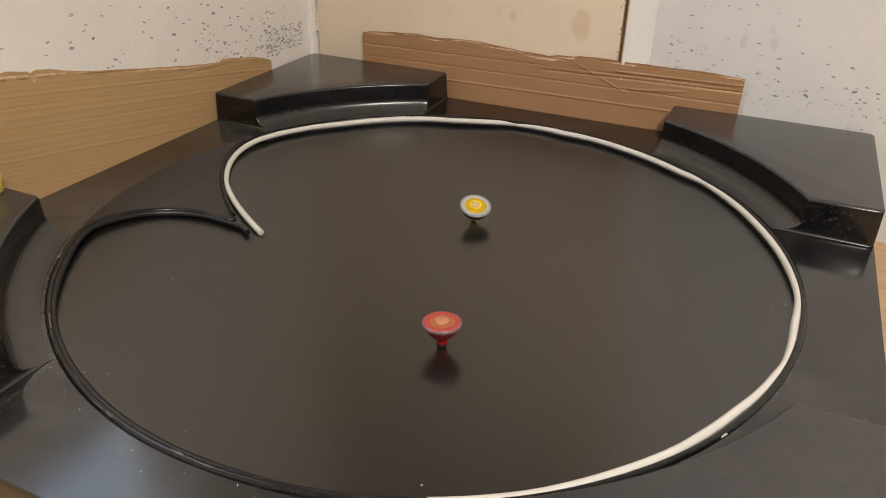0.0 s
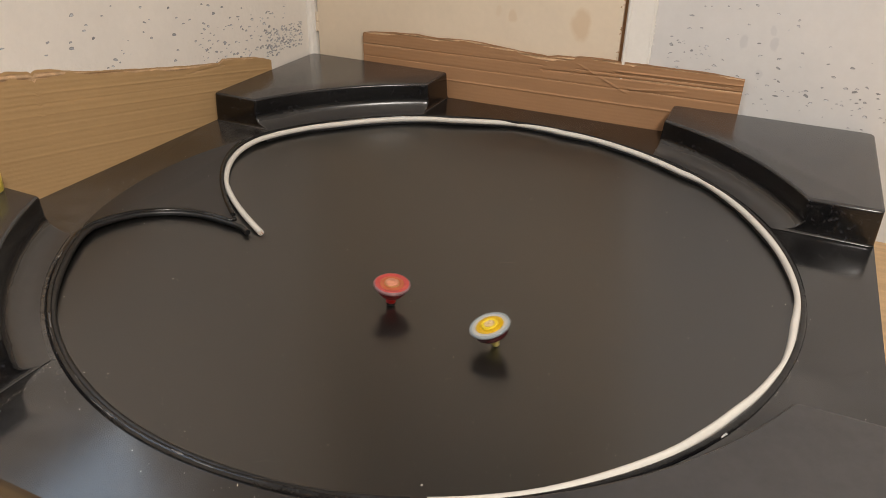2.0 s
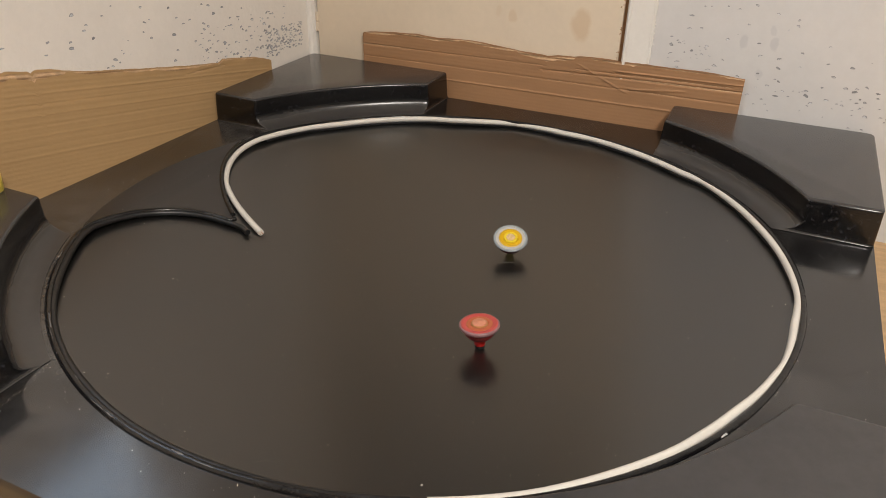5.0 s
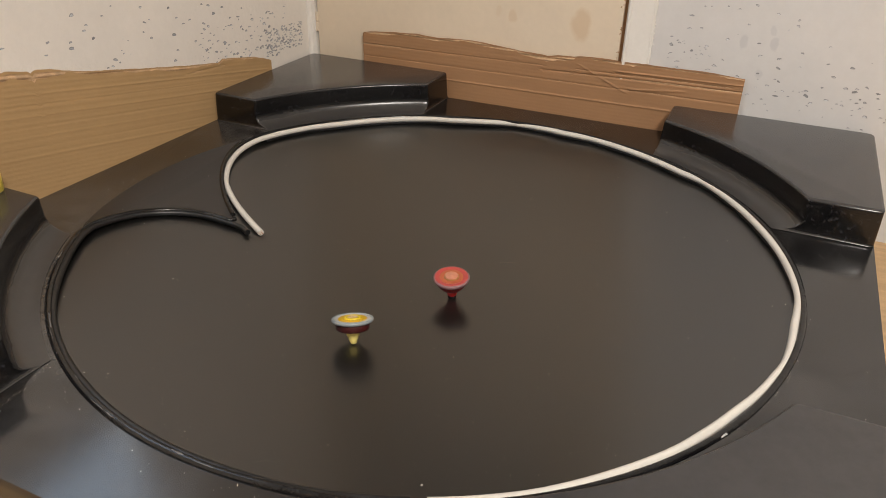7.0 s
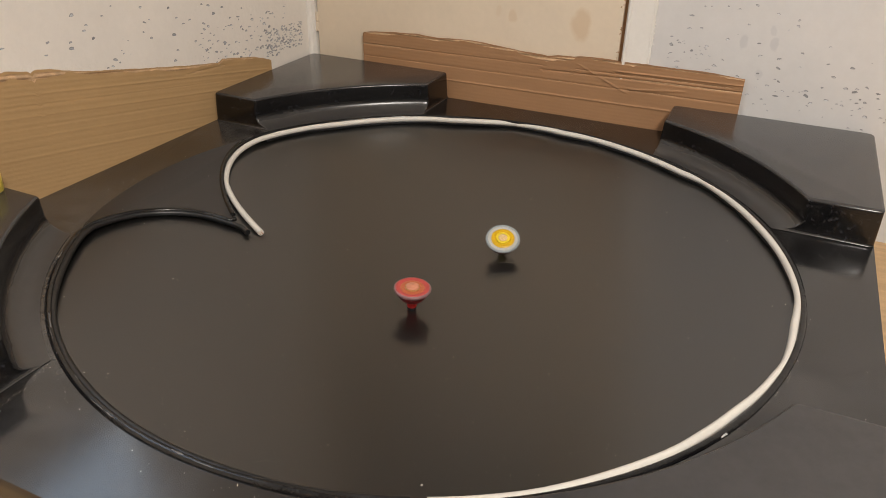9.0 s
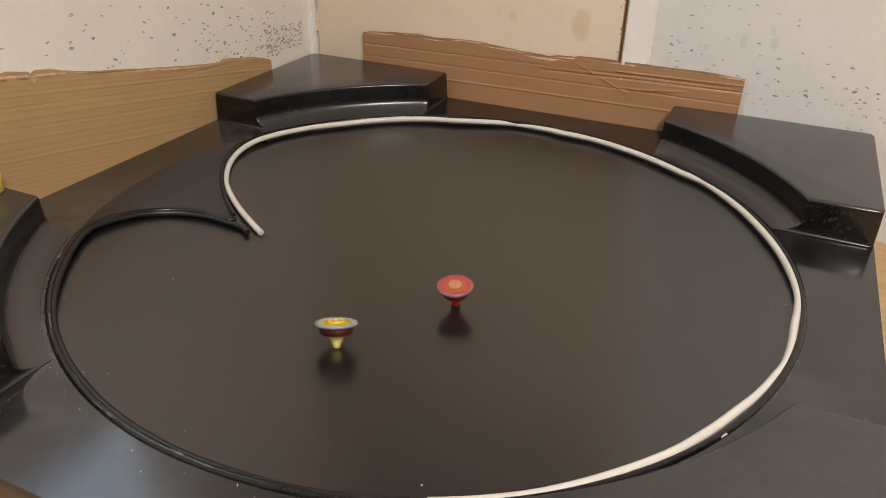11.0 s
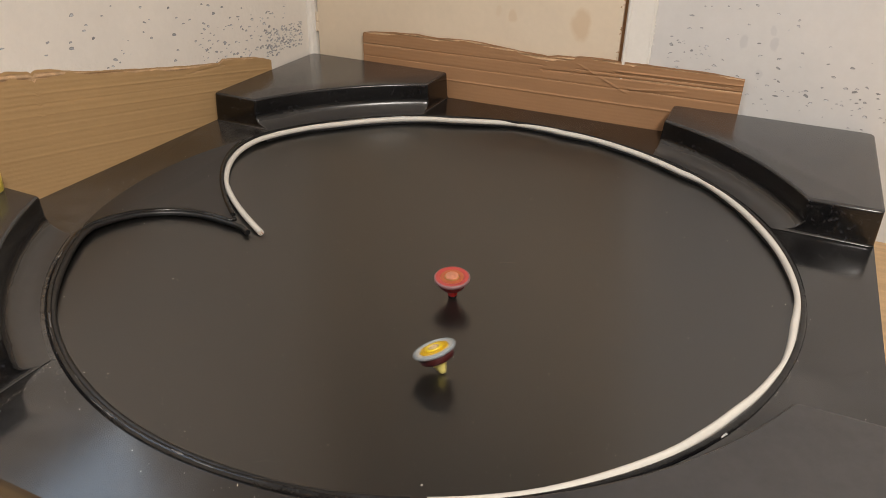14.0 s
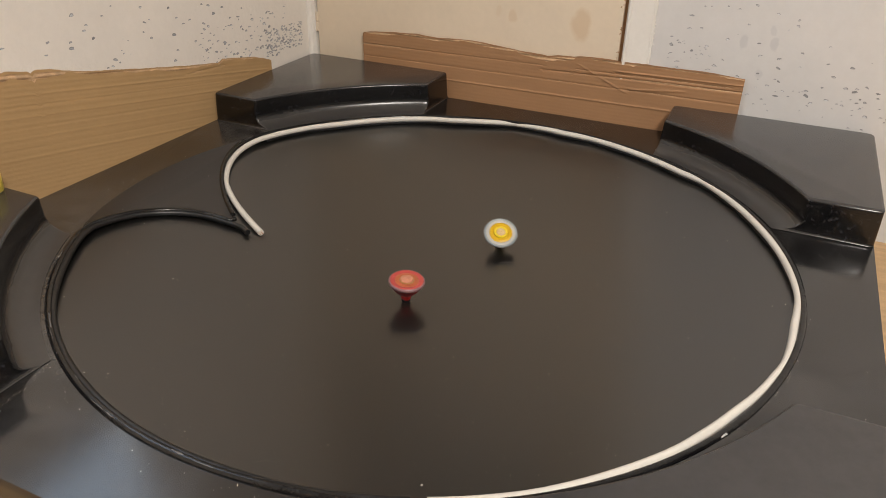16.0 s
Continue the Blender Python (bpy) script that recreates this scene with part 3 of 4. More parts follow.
def bent(a):
    """Radius at an angle, eased between the bends."""
    for (a0, r0), (a1, r1) in zip(BENDS, BENDS[1:]):
        if a1 <= a <= a0:
            u = (a0 - a) / (a0 - a1)
            u = u * u * (3 - 2 * u) * 0.5 + u * 0.5
            return r0 + (r1 - r0) * u
    return BENDS[-1][1]


w_path = bezier([(0.3011, -0.5967), (0.2457, -0.5696), (0.2034, -0.5428), (0.1689, -0.5105)], 10) + bezier([(0.1690, -0.5106), (0.1297, -0.4626), (0.1121, -0.4164), (0.1298, -0.3632)], 14)[1:] + \
    [MID + Vector((bent(a) * math.cos(radians(a)), bent(a) * math.sin(radians(a)), 0)) for a in (155.0 - k * 1.7 for k in range(130))]
white = thing("white_cable", "thick white electric cable bent round the edge of the recess", "cable")
for k, p in enumerate(w_path):       # its loose end slopes down to the bowl
    p.z = -0.0028 - 0.0365 * max(0.0, 1 - k / 24) ** 1.2
part("sheath", tube(w_path, 0.0046, 12, 0.04, 2), CABLE_WHITE, white)
d = (w_path[0] - w_path[1]).normalized()
side = Vector((d.y, -d.x, 0))
for k in (-1, 0, 1):
    c = w_path[0] + side * (k * 0.002) + Vector((0, 0, 0.0012 * (1 - abs(k) * 2)))
    part("wire_core", tube([c - d * 0.004, c + d * 0.0012], 0.0008, 8), COPPER, white, "cut copper wire end")
under = [MID + Vector(((bent(a) + 0.001) * math.cos(radians(a)), (bent(a) + 0.001) * math.sin(radians(a)), 0)) for a in (155.0 - k * 2.5 for k in range(89))]
tagged(part("black_cable", tube(with_height(under, -0.0088), 0.0040, 8, 0.08, 5), RUBBER_PLAIN), "thin black cable lying under the white cable", "cable", "black cables")
b_path = inset(arc(R_RIM - 0.002, -66, -153, 70), 0.0056) + inset(bezier(LOWER, 22), 0.0055)[1:-1] + [Vector((0.2688, -0.6003, 0)), Vector((0.2854, -0.6083, 0))]
tagged(part("black_cable", tube(with_height(waver(b_path, 0.002, 9), -0.0030), 0.0043, 10, 0.08, 3), RUBBER_PLAIN),
       "thin black cable lying inside the rubber seal", "cable", "black cables")


# ---- cardboard ----
def sheet(length, low, top, y0, y1, lean, rise, nx=110, nz=70):
    """A thin sheet from low(x) to top(x), its ends kept upright; rise(x, z, d) is the relief, d below the top edge."""
    bm = bmesh.new()
    grids = []
    for y in (y0, y1):
        g = []
        for i in range(nx + 1):
            x = length * i / nx
            col = []
            for k in range(nz + 1):
                v = 1 - (1 - k / nz) ** 1.6
                z = low(x) + (top(x) - low(x)) * v
                col.append(bm.verts.new((x + z * lean, y + rise(x, z, top(x) - z), z)))
            g.append(col)
        grids.append(g)
    a, b = grids
    for i in range(nx):
        for k in range(nz):
            bm.faces.new((a[i][k], a[i + 1][k], a[i + 1][k + 1], a[i][k + 1]))
            bm.faces.new((b[i][k], b[i][k + 1], b[i + 1][k + 1], b[i + 1][k]))
        bm.faces.new((a[i][nz], a[i + 1][nz], b[i + 1][nz], b[i][nz]))
        bm.faces.new((a[i][0], b[i][0], b[i + 1][0], a[i + 1][0]))
    for k in range(nz):
        bm.faces.new((a[0][k], a[0][k + 1], b[0][k + 1], b[0][k]))
        bm.faces.new((a[nx][k], b[nx][k], b[nx][k + 1], a[nx][k + 1]))
    return bm


# torn upper edges: distance along the sheet, height
TAN_EDGE = [(0.000, 0.0693), (0.017, 0.0725), (0.051, 0.0764), (0.085, 0.0771), (0.131, 0.0773), (0.140, 0.0778), (0.151, 0.0711), (0.210, 0.0705), (0.238, 0.0703), (0.265, 0.0709), (0.303, 0.0714), (0.340, 0.0719), (0.396, 0.0738), (0.433, 0.0741), (0.448, 0.0747), (0.477, 0.0782), (0.504, 0.0816), (0.528, 0.0820), (0.535, 0.0766), (0.538, 0.0800), (0.568, 0.0828), (0.581, 0.0800), (0.860, 0.0800)]
BROWN_EDGE = [(0.002, 0.1126), (0.065, 0.1170), (0.132, 0.1161), (0.172, 0.1170), (0.213, 0.1159), (0.245, 0.1181), (0.292, 0.1164), (0.303, 0.1140), (0.335, 0.1131), (0.352, 0.1090), (0.369, 0.1112), (0.397, 0.1120), (0.426, 0.1139), (0.467, 0.1177), (0.508, 0.1205), (0.551, 0.1190), (0.588, 0.1170), (0.632, 0.1198), (0.691, 0.1168), (0.731, 0.1135), (0.754, 0.1098)]


def torn_edge(points, x):
    """Height of a torn edge at x, straight between its points."""
    for (x0, z0), (x1, z1) in zip(points, points[1:]):
        if x <= x1:
            return z0 + (z1 - z0) * max(0.0, x - x0) / (x1 - x0)
    return points[-1][1]


def cardboard_sheet(label, m, tilt, length, ref, crest, creases, tears, mat, seed, sharp):
    """Corrugated board: two liners and the fluting between them, with a torn upper edge."""
    board = thing("cardboard_sheet", label, "cardboard", "cardboard guards along the walls")
    board.matrix_basis = m
    z0 = m.translation.z
    s, c = math.sin(radians(tilt)), math.cos(radians(tilt))

    def low(x):
        return (FLOOR_Z - z0 - x * s) / c

    def rough(x, amount, k):
        return amount * (noise.noise(Vector((x * 55, seed, k))) + 0.6 * noise.noise(Vector((x * 170, seed, k + 5))) + 0.35 * noise.noise(Vector((x * 420, seed, k + 9))))

    def torn(x):
        return sum(h * max(0.0, 1 - ((x - u) / w) ** 2) ** 0.5 for u, w, h in tears if abs(x - u) < w)

    def top_back(x):
        return crest(x) + 0.0006 + rough(x, 0.0007, 1)

    def top_core(x):
        return top_back(x) - 0.0008 - abs(rough(x, 0.0008, 8)) - 0.3 * torn(x)

    def top_front(x):
        return top_back(x) - 0.0012 - torn(x) - abs(rough(x, 0.0032, 4))

    def relief(x, z, below):
        d = ref - z
        h = 0.0008 * noise.noise(Vector((x * 4, z * 4, seed))) + 0.00004 * math.sin(d / 0.0072 * 2 * math.pi)
        for u0, d0, u1, d1, wide, deep in creases:
            t = max(0.0, min(1.0, (x - u0) / (u1 - u0)))
            if u0 - 0.004 < x < u1 + 0.004:
                dz = d - (d0 + (d1 - d0) * t) - 0.0004 * noise.noise(Vector((x * 9, seed, 2)))
                h += sharp * deep * math.exp(-(dz / (1.2 * wide)) ** 2)
        return h + 0.0022 * math.exp(-(below / 0.006)) * noise.noise(Vector((x * 30, seed, 7)))

    lean = math.tan(radians(tilt))
    part("front_liner", sheet(length, low, top_front, 0.0033, 0.0038, lean, relief, 190, 210), mat, board)
    part("back_liner", sheet(length, low, top_back, 0.0, 0.0005, lean, lambda x, z, d: 0.0, 190, 8), mat, board)

    def flute(x, z, d):
        return 0.0010 * math.sin(z / 0.0072 * 2 * math.pi)
    part("fluting", sheet(length, low, top_core, 0.0017, 0.0021, lean, flute, 190, 110), KRAFT_CORE, board, "torn corrugated core")
    return board


cardboard_sheet("tan corrugated cardboard guard with torn upper edge along the wall",
                pose(-0.0045, -0.147, 0.0, 0, 0, -90) @ pose(0, 0, 0, 0, -10.2, 0), 10.2, 0.86, 0.0745,
                lambda x: torn_edge(TAN_EDGE, x),
                [(0.02, 0.022, 0.80, 0.026, 0.0011, 0.0006), (0.0, 0.052, 0.82, 0.056, 0.0012, 0.0008), (0.0, 0.081, 0.82, 0.085, 0.0012, 0.0005),
                 (0.0, 0.110, 0.82, 0.114, 0.0012, 0.0007), (0.14, 0.008, 0.24, 0.018, 0.0014, -0.0014), (0.03, 0.036, 0.6, 0.040, 0.0009, -0.0006),
                 (0.03, 0.066, 0.6, 0.070, 0.0009, -0.0005), (0.03, 0.096, 0.7, 0.100, 0.0009, -0.0006)],
                [(0.535, 0.055, 0.0095), (0.66, 0.09, 0.007), (0.40, 0.07, 0.0022), (0.25, 0.05, 0.0035), (0.30, 0.08, 0.0015)], KRAFT_TAN, 11, 0.8)
cardboard_sheet("reddish brown corrugated cardboard guard, creased, with ragged torn upper edge",
                pose(0.885, 0.0015, 0.0, 0, 0, 180), 0.0, 0.755, 0.114,
                lambda x: torn_edge(BROWN_EDGE, x),
                [(0.0, 0.024, 0.36, 0.030, 0.0012, -0.0016), (0.0, 0.012, 0.22, 0.015, 0.0012, 0.0014), (0.02, 0.018, 0.30, 0.021, 0.0009, -0.0010),
                 (0.20, 0.052, 0.29, 0.012, 0.0011, 0.0014), (0.0, 0.046, 0.755, 0.050, 0.0010, -0.0009), (0.0, 0.074, 0.755, 0.078, 0.0012, 0.0012),
                 (0.36, 0.022, 0.755, 0.026, 0.0010, -0.0011), (0.10, 0.036, 0.19, 0.045, 0.0016, 0.0012)],
                [(0.355, 0.055, 0.0075), (0.47, 0.05, 0.0035), (0.60, 0.06, 0.0045), (0.70, 0.04, 0.0040), (0.22, 0.05, 0.0035), (0.10, 0.05, 0.0018)], KRAFT_BROWN, 23, 1.25)


# ---- chips in the wall paint ----
def flakes(spread, count, plane, seed, sizes=(0.0011, 0.0030), face=BACK, known=(), two_tone=False):
    """Irregular shallow pits; spread(rng) gives a place (along, height) on the wall; two_tone paints shade as a dark
    upper edge.
    """
    rng = random.Random(seed)
    bm = bmesh.new()
    spots = [(u, v, rng.uniform(0.0030, 0.0050)) for u, v in known]
    while len(spots) < count:
        spots.append((*spread(rng), 0.0))
    for u, v, size in spots:
        r = size or sizes[0] + (sizes[1] - sizes[0]) * rng.random() ** 1.5
        n = rng.randint(6, 9)
        turn, flat = rng.uniform(-0.45, 0.35), rng.uniform(0.45, 0.85)
        ring = []
        for i in range(n):
            a = 2 * math.pi * i / n
            q = r * rng.uniform(0.65, 1.15)
            du, dv = q * math.cos(a), q * flat * math.sin(a) * (1.0 if math.sin(a) > 0 else 0.45)
            ring.append((u + du * math.cos(turn) - dv * math.sin(turn), v + du * math.sin(turn) + dv * math.cos(turn)))
        mid = (sum(p[0] for p in ring) / n, sum(p[1] for p in ring) / n - 0.22 * r)
        floor_ring = [(mid[0] + 0.72 * (p[0] - mid[0]), mid[1] + 0.66 * (p[1] - mid[1])) for p in ring]
        for edge, depth, slot in ((ring, 0.0003, 0), (floor_ring, 0.0006, 1)):
            if slot and not two_tone:
                continue
            if plane == "left":
                top = [bm.verts.new((LEFT + depth, a, b)) for a, b in edge]
                low = [bm.verts.new((LEFT - 0.001, a, b)) for a, b in edge]
            else:
                top = [bm.verts.new((a, face - depth, b)) for a, b in edge]
                low = [bm.verts.new((a, face + 0.001, b)) for a, b in edge]
            faces = [bm.faces.new(top)] + [bm.faces.new((top[i], low[i], low[(i + 1) % n], top[(i + 1) % n])) for i in range(n)]
            for f in faces:
                f.material_index = slot
    return bm


LEFT_PITS = [(-0.570, 0.211), (-0.564, 0.218), (-0.556, 0.197), (-0.634, 0.207), (-0.641, 0.191), (-0.703, 0.214), (-0.597, 0.191), (-0.585, 0.236), (-0.524, 0.157), (-0.531, 0.149), (-0.453, 0.201), (-0.444, 0.174), (-0.397, 0.214), (-0.382, 0.195), (-0.368, 0.183), (-0.302, 0.202), (-0.290, 0.186), (-0.319, 0.174), (-0.393, 0.169), (-0.345, 0.148), (-0.390, 0.143), (-0.310, 0.142), (-0.288, 0.137), (-0.319, 0.127), (-0.400, 0.127), (-0.248, 0.171), (-0.186, 0.156), (-0.239, 0.125), (-0.194, 0.127), (-0.260, 0.124), (-0.272, 0.105), (-0.140, 0.120), (-0.135, 0.093), (-0.059, 0.080), (-0.037, 0.085), (-0.085, 0.107), (-0.031, 0.098), (-0.119, 0.073)]
BACK_PITS = [(0.843, 0.175), (0.894, 0.174), (0.812, 0.160), (0.767, 0.128), (0.767, 0.119), (0.753, 0.141), (0.752, 0.156), (0.806, 0.145), (0.830, 0.128), (0.820, 0.120), (0.842, 0.140), (0.871, 0.116), (0.900, 0.154), (0.930, 0.152), (0.932, 0.137), (0.902, 0.124), (0.921, 0.106), (0.937, 0.115), (0.983, 0.105), (0.984, 0.097), (1.018, 0.133), (1.017, 0.094), (1.073, 0.098), (1.080, 0.075), (1.102, 0.077), (1.070, 0.123), (1.040, 0.117), (1.042, 0.151), (1.005, 0.153), (0.947, 0.208), (0.914, 0.224), (0.853, 0.226), (0.798, 0.189), (0.779, 0.208), (0.947, 0.100), (0.938, 0.090), (1.054, 0.113)]


def chips(bm):
    ob = part("paint_chips", bm, PIT_SHADE, smooth=False)
    ob.data.materials.append(CHIP_GREY)
    return ob


def left_spread(g):
    k = g.random()
    if k < 0.55:
        return -0.025 - 0.125 * g.random(), 0.075 + 0.05 * g.random()
    if k < 0.88:
        return g.uniform(-0.34, -0.06), 0.09 + 0.08 * g.random() ** 1.5
    return g.uniform(-0.60, -0.05), g.uniform(0.12, 0.32)


def right_spread(g):
    k = g.random()
    if k < 0.50:
        return 0.90 + 0.35 * g.random(), 0.095 + g.gauss(0, 0.022)
    if k < 0.66:
        return 0.775 + g.gauss(0, 0.025), 0.140 + g.gauss(0, 0.016)
    return g.uniform(0.74, 1.30), g.uniform(0.05, 0.30)


tagged(chips(flakes(left_spread, 390, "left", 4, (0.0015, 0.0044), known=LEFT_PITS, two_tone=True)), "small grey pits where wall paint has chipped off", "paint chips", kind="stuff")
tagged(chips(flakes(right_spread, 150, "back", 9, (0.0012, 0.0036), known=BACK_PITS, two_tone=True)), "small grey pits where wall paint has chipped off", "paint chips", kind="stuff")


def pale_spread(g):
    return g.uniform(-0.66, -0.04), g.uniform(0.10, 0.33)


tagged(part("paint_lumps", flakes(pale_spread, 70, "left", 14, (0.0008, 0.0026)), CHIP_EDGE, smooth=False), "pale lumps and flakes of loose wall paint", "paint flakes", kind="stuff")


def seam_spread(g):
    return FRAME_R + g.gauss(0.000, 0.0018), g.choice((0.135, 0.17, 0.185, 0.23)) + g.gauss(0, 0.008)


tagged(part("flaked_seam", flakes(seam_spread, 40, "back", 5, (0.0012, 0.003)), CHIP_EDGE, smooth=False), "cracked paint flakes along the door frame seam", "paint flakes", kind="stuff")


def door_spread(g):
    return DOOR_R - abs(g.gauss(0.0, 0.0022)), g.choice((0.125, 0.132, 0.165, 0.172, 0.215)) + g.gauss(0, 0.005)


tagged(part("door_edge_flakes", flakes(door_spread, 22, "back", 6, (0.0009, 0.0024), 0.008), GAP_DARK, smooth=False), "brown bare patches flaked along the door's edge", "paint flakes", kind="stuff")

# ---- dust and small marks ----
rng = random.Random(21)
bm = bmesh.new()


def speck(bm, x, y, z, r):
    m = Matrix.Translation((x, y, z + r * 0.5)) @ Euler((rng.uniform(0, 6), rng.uniform(0, 6), rng.uniform(0, 6))).to_matrix().to_4x4() @ Matrix.Diagonal((r * rng.uniform(0.8, 1.6), r, r * rng.uniform(0.5, 0.9), 1))
    bmesh.ops.create_icosphere(bm, subdivisions=1, radius=1.0, matrix=m)


for _ in range(34):
    a, r = rng.uniform(0, 2 * math.pi), 0.40 * SIDE * math.sqrt(rng.random())
    x, y = MID.x + r * math.cos(a), MID.y + r * math.sin(a)
    if x < 0.30 and y > -0.66:
        continue
    speck(bm, x, y, dish(x, y), 0.0002 + 0.0003 * rng.random() ** 3)
for _ in range(110):
    a = rng.uniform(math.radians(-170), math.radians(-70))
    r = R_RIM + rng.choice((-0.016, 0.008, 0.010)) + abs(rng.gauss(0, 0.007))
    x, y = MID.x + r * math.cos(a), MID.y + r * math.sin(a)
    speck(bm, x, y, dish(x, y) if r < R_RIM else 0.0, 0.0002 + 0.0005 * rng.random() ** 3)
for _ in range(190):
    a, r = rng.gauss(-1.25, 0.32), 0.44 - abs(rng.gauss(0, 0.07))
    x, y = MID.x + r * math.cos(a), MID.y + r * math.sin(a)
    speck(bm, x, y, dish(x, y), 0.00014 + 0.00028 * rng.random() ** 3)
for _ in range(110):
    a, r = rng.uniform(-0.75, 0.02), R_RIM + abs(rng.gauss(0.003, 0.0025))
    speck(bm, MID.x + r * math.cos(a), MID.y + r * math.sin(a), 0.0002, 0.00015 + 0.0003 * rng.random() ** 2)
for _ in range(70):
    speck(bm, rng.uniform(0.01, 1.09), rng.uniform(-1.09, -0.01), 0.0004, 0.0003 + 0.0003 * rng.random())
for _ in range(120):
    u = rng.random()
    speck(bm, 0.332 + 0.02 * u + abs(rng.gauss(0, 0.004)), -0.985 - 0.10 * u + rng.gauss(0, 0.003), 0.0002, 0.0001 + 0.0003 * rng.random() ** 3)
for _ in range(25):
    a = rng.uniform(math.radians(172), math.radians(212))
    r = R_RIM + 0.011 + abs(rng.gauss(0, 0.012))
    speck(bm, MID.x + r * math.cos(a), MID.y + r * math.sin(a), 0.0002, 0.0002 + 0.0004 * rng.random() ** 3)
tagged(part("dust_specks", bm, DUST, smooth=False), "pale dust specks scattered over the black tray", "dust", kind="stuff")

CRUMBS = [(0.128, -0.743, 0.0011), (0.129, -0.716, 0.0006), (0.124, -0.693, 0.0006), (0.128, -0.687, 0.0006), (0.128, -0.669, 0.0008), (0.164, -0.638, 0.0005), (0.178, -0.621, 0.0010), (0.157, -0.674, 0.0006), (0.285, -0.758, 0.0010), (0.291, -0.757, 0.0006), (0.358, -0.960, 0.0009), (0.398, -0.752, 0.0007), (0.614, -0.301, 0.0008), (1.002, -0.504, 0.0008), (0.779, -0.722, 0.0007), (0.681, -0.775, 0.0006), (0.733, -0.941, 0.0009), (0.630, -0.929, 0.0007), (0.365, -0.287, 0.0006), (0.778, -0.508, 0.0007), (0.758, -0.622, 0.0005), (0.377, -0.948, 0.0006), (0.714, -0.917, 0.0006), (0.456, -0.086, 0.0008), (0.863, -0.355, 0.0005), (0.137, -0.856, 0.0008), (0.120, -0.807, 0.0006), (0.604, -1.022, 0.0009), (0.047, -0.471, 0.0006), (0.770, -0.104, 0.0008), (0.813, -0.158, 0.0007)]
for x, y, r in CRUMBS:
    c = bmesh.new()
    speck(c, x, y, dish(x, y) if (Vector((x, y, 0)) - MID).length < R_RIM else 0.0, r)
    tagged(part("crumb", c, DUST, smooth=False), "tiny pale crumb lying on the black surface", "crumb", "crumbs on the tray")
for x, y, s in ((0.958, -0.790, 0.9), (0.905, -0.856, 0.7)):
    c = bmesh.new()
    for k in range(5):
        m = Matrix.Translation((x + 0.0011 * k * s, y + 0.0014 * k * s - 0.0006 * (k % 2), 0.0012 + 0.0004 * k * s)) @ pose(0, 0, 0, 20 * k, 0, 40 * k) @ \
            Matrix.Diagonal((0.0014 * s * (1 + 0.3 * (k % 3)), 0.0009 * s, 0.0008 * s, 1))
        bmesh.ops.create_uvsphere(c, u_segments=10, v_segments=7, radius=1.0, matrix=m)
    tagged(part("glue_blob", c, GLUE), "dried whitish glue blob beside the cable", "glue", "glue blobs")

sm = bmesh.new()
for k in range(5):
    x, y = 0.6367 + 0.0050 * k, -0.4950 + 0.0016 * k + 0.0006 * (k % 2)
    m = Matrix.Translation((x, y, dish(x, y) + 0.0002)) @ pose(0, 0, 0, 0, 0, 18 + 6 * (k % 3)) @ Matrix.Diagonal((0.0030, 0.0005, 0.00012, 1))
    bmesh.ops.create_icosphere(sm, subdivisions=1, radius=1.0, matrix=m)
tagged(part("scuff_mark", sm, SCUFF), "faint grey scuff mark on the playing surface", "scuff")

tub = thing("yellow_tub", "small yellow plastic tub standing on the tray's corner block", "tub", at=(0.0270, -0.7975, BLOCK_H + 0.001))
part("body", lathe([(0.0, 0.0), (0.016, 0.0), (0.018, 0.002), (0.019, 0.026), (0.019, 0.028), (0.017, 0.028), (0.016, 0.003), (0.0, 0.003)], 40), TUB_YELLOW, tub)
part("lid", lathe([(0.0, 0.028), (0.0195, 0.028), (0.020, 0.030), (0.020, 0.034), (0.018, 0.036), (0.0, 0.036)], 40), TUB_YELLOW, tub)


# ---- the two tops ----
MM = 0.001085       # scale of the profiles below


def mm(profile):
    return [(r * MM, z * MM) for r, z in profile]


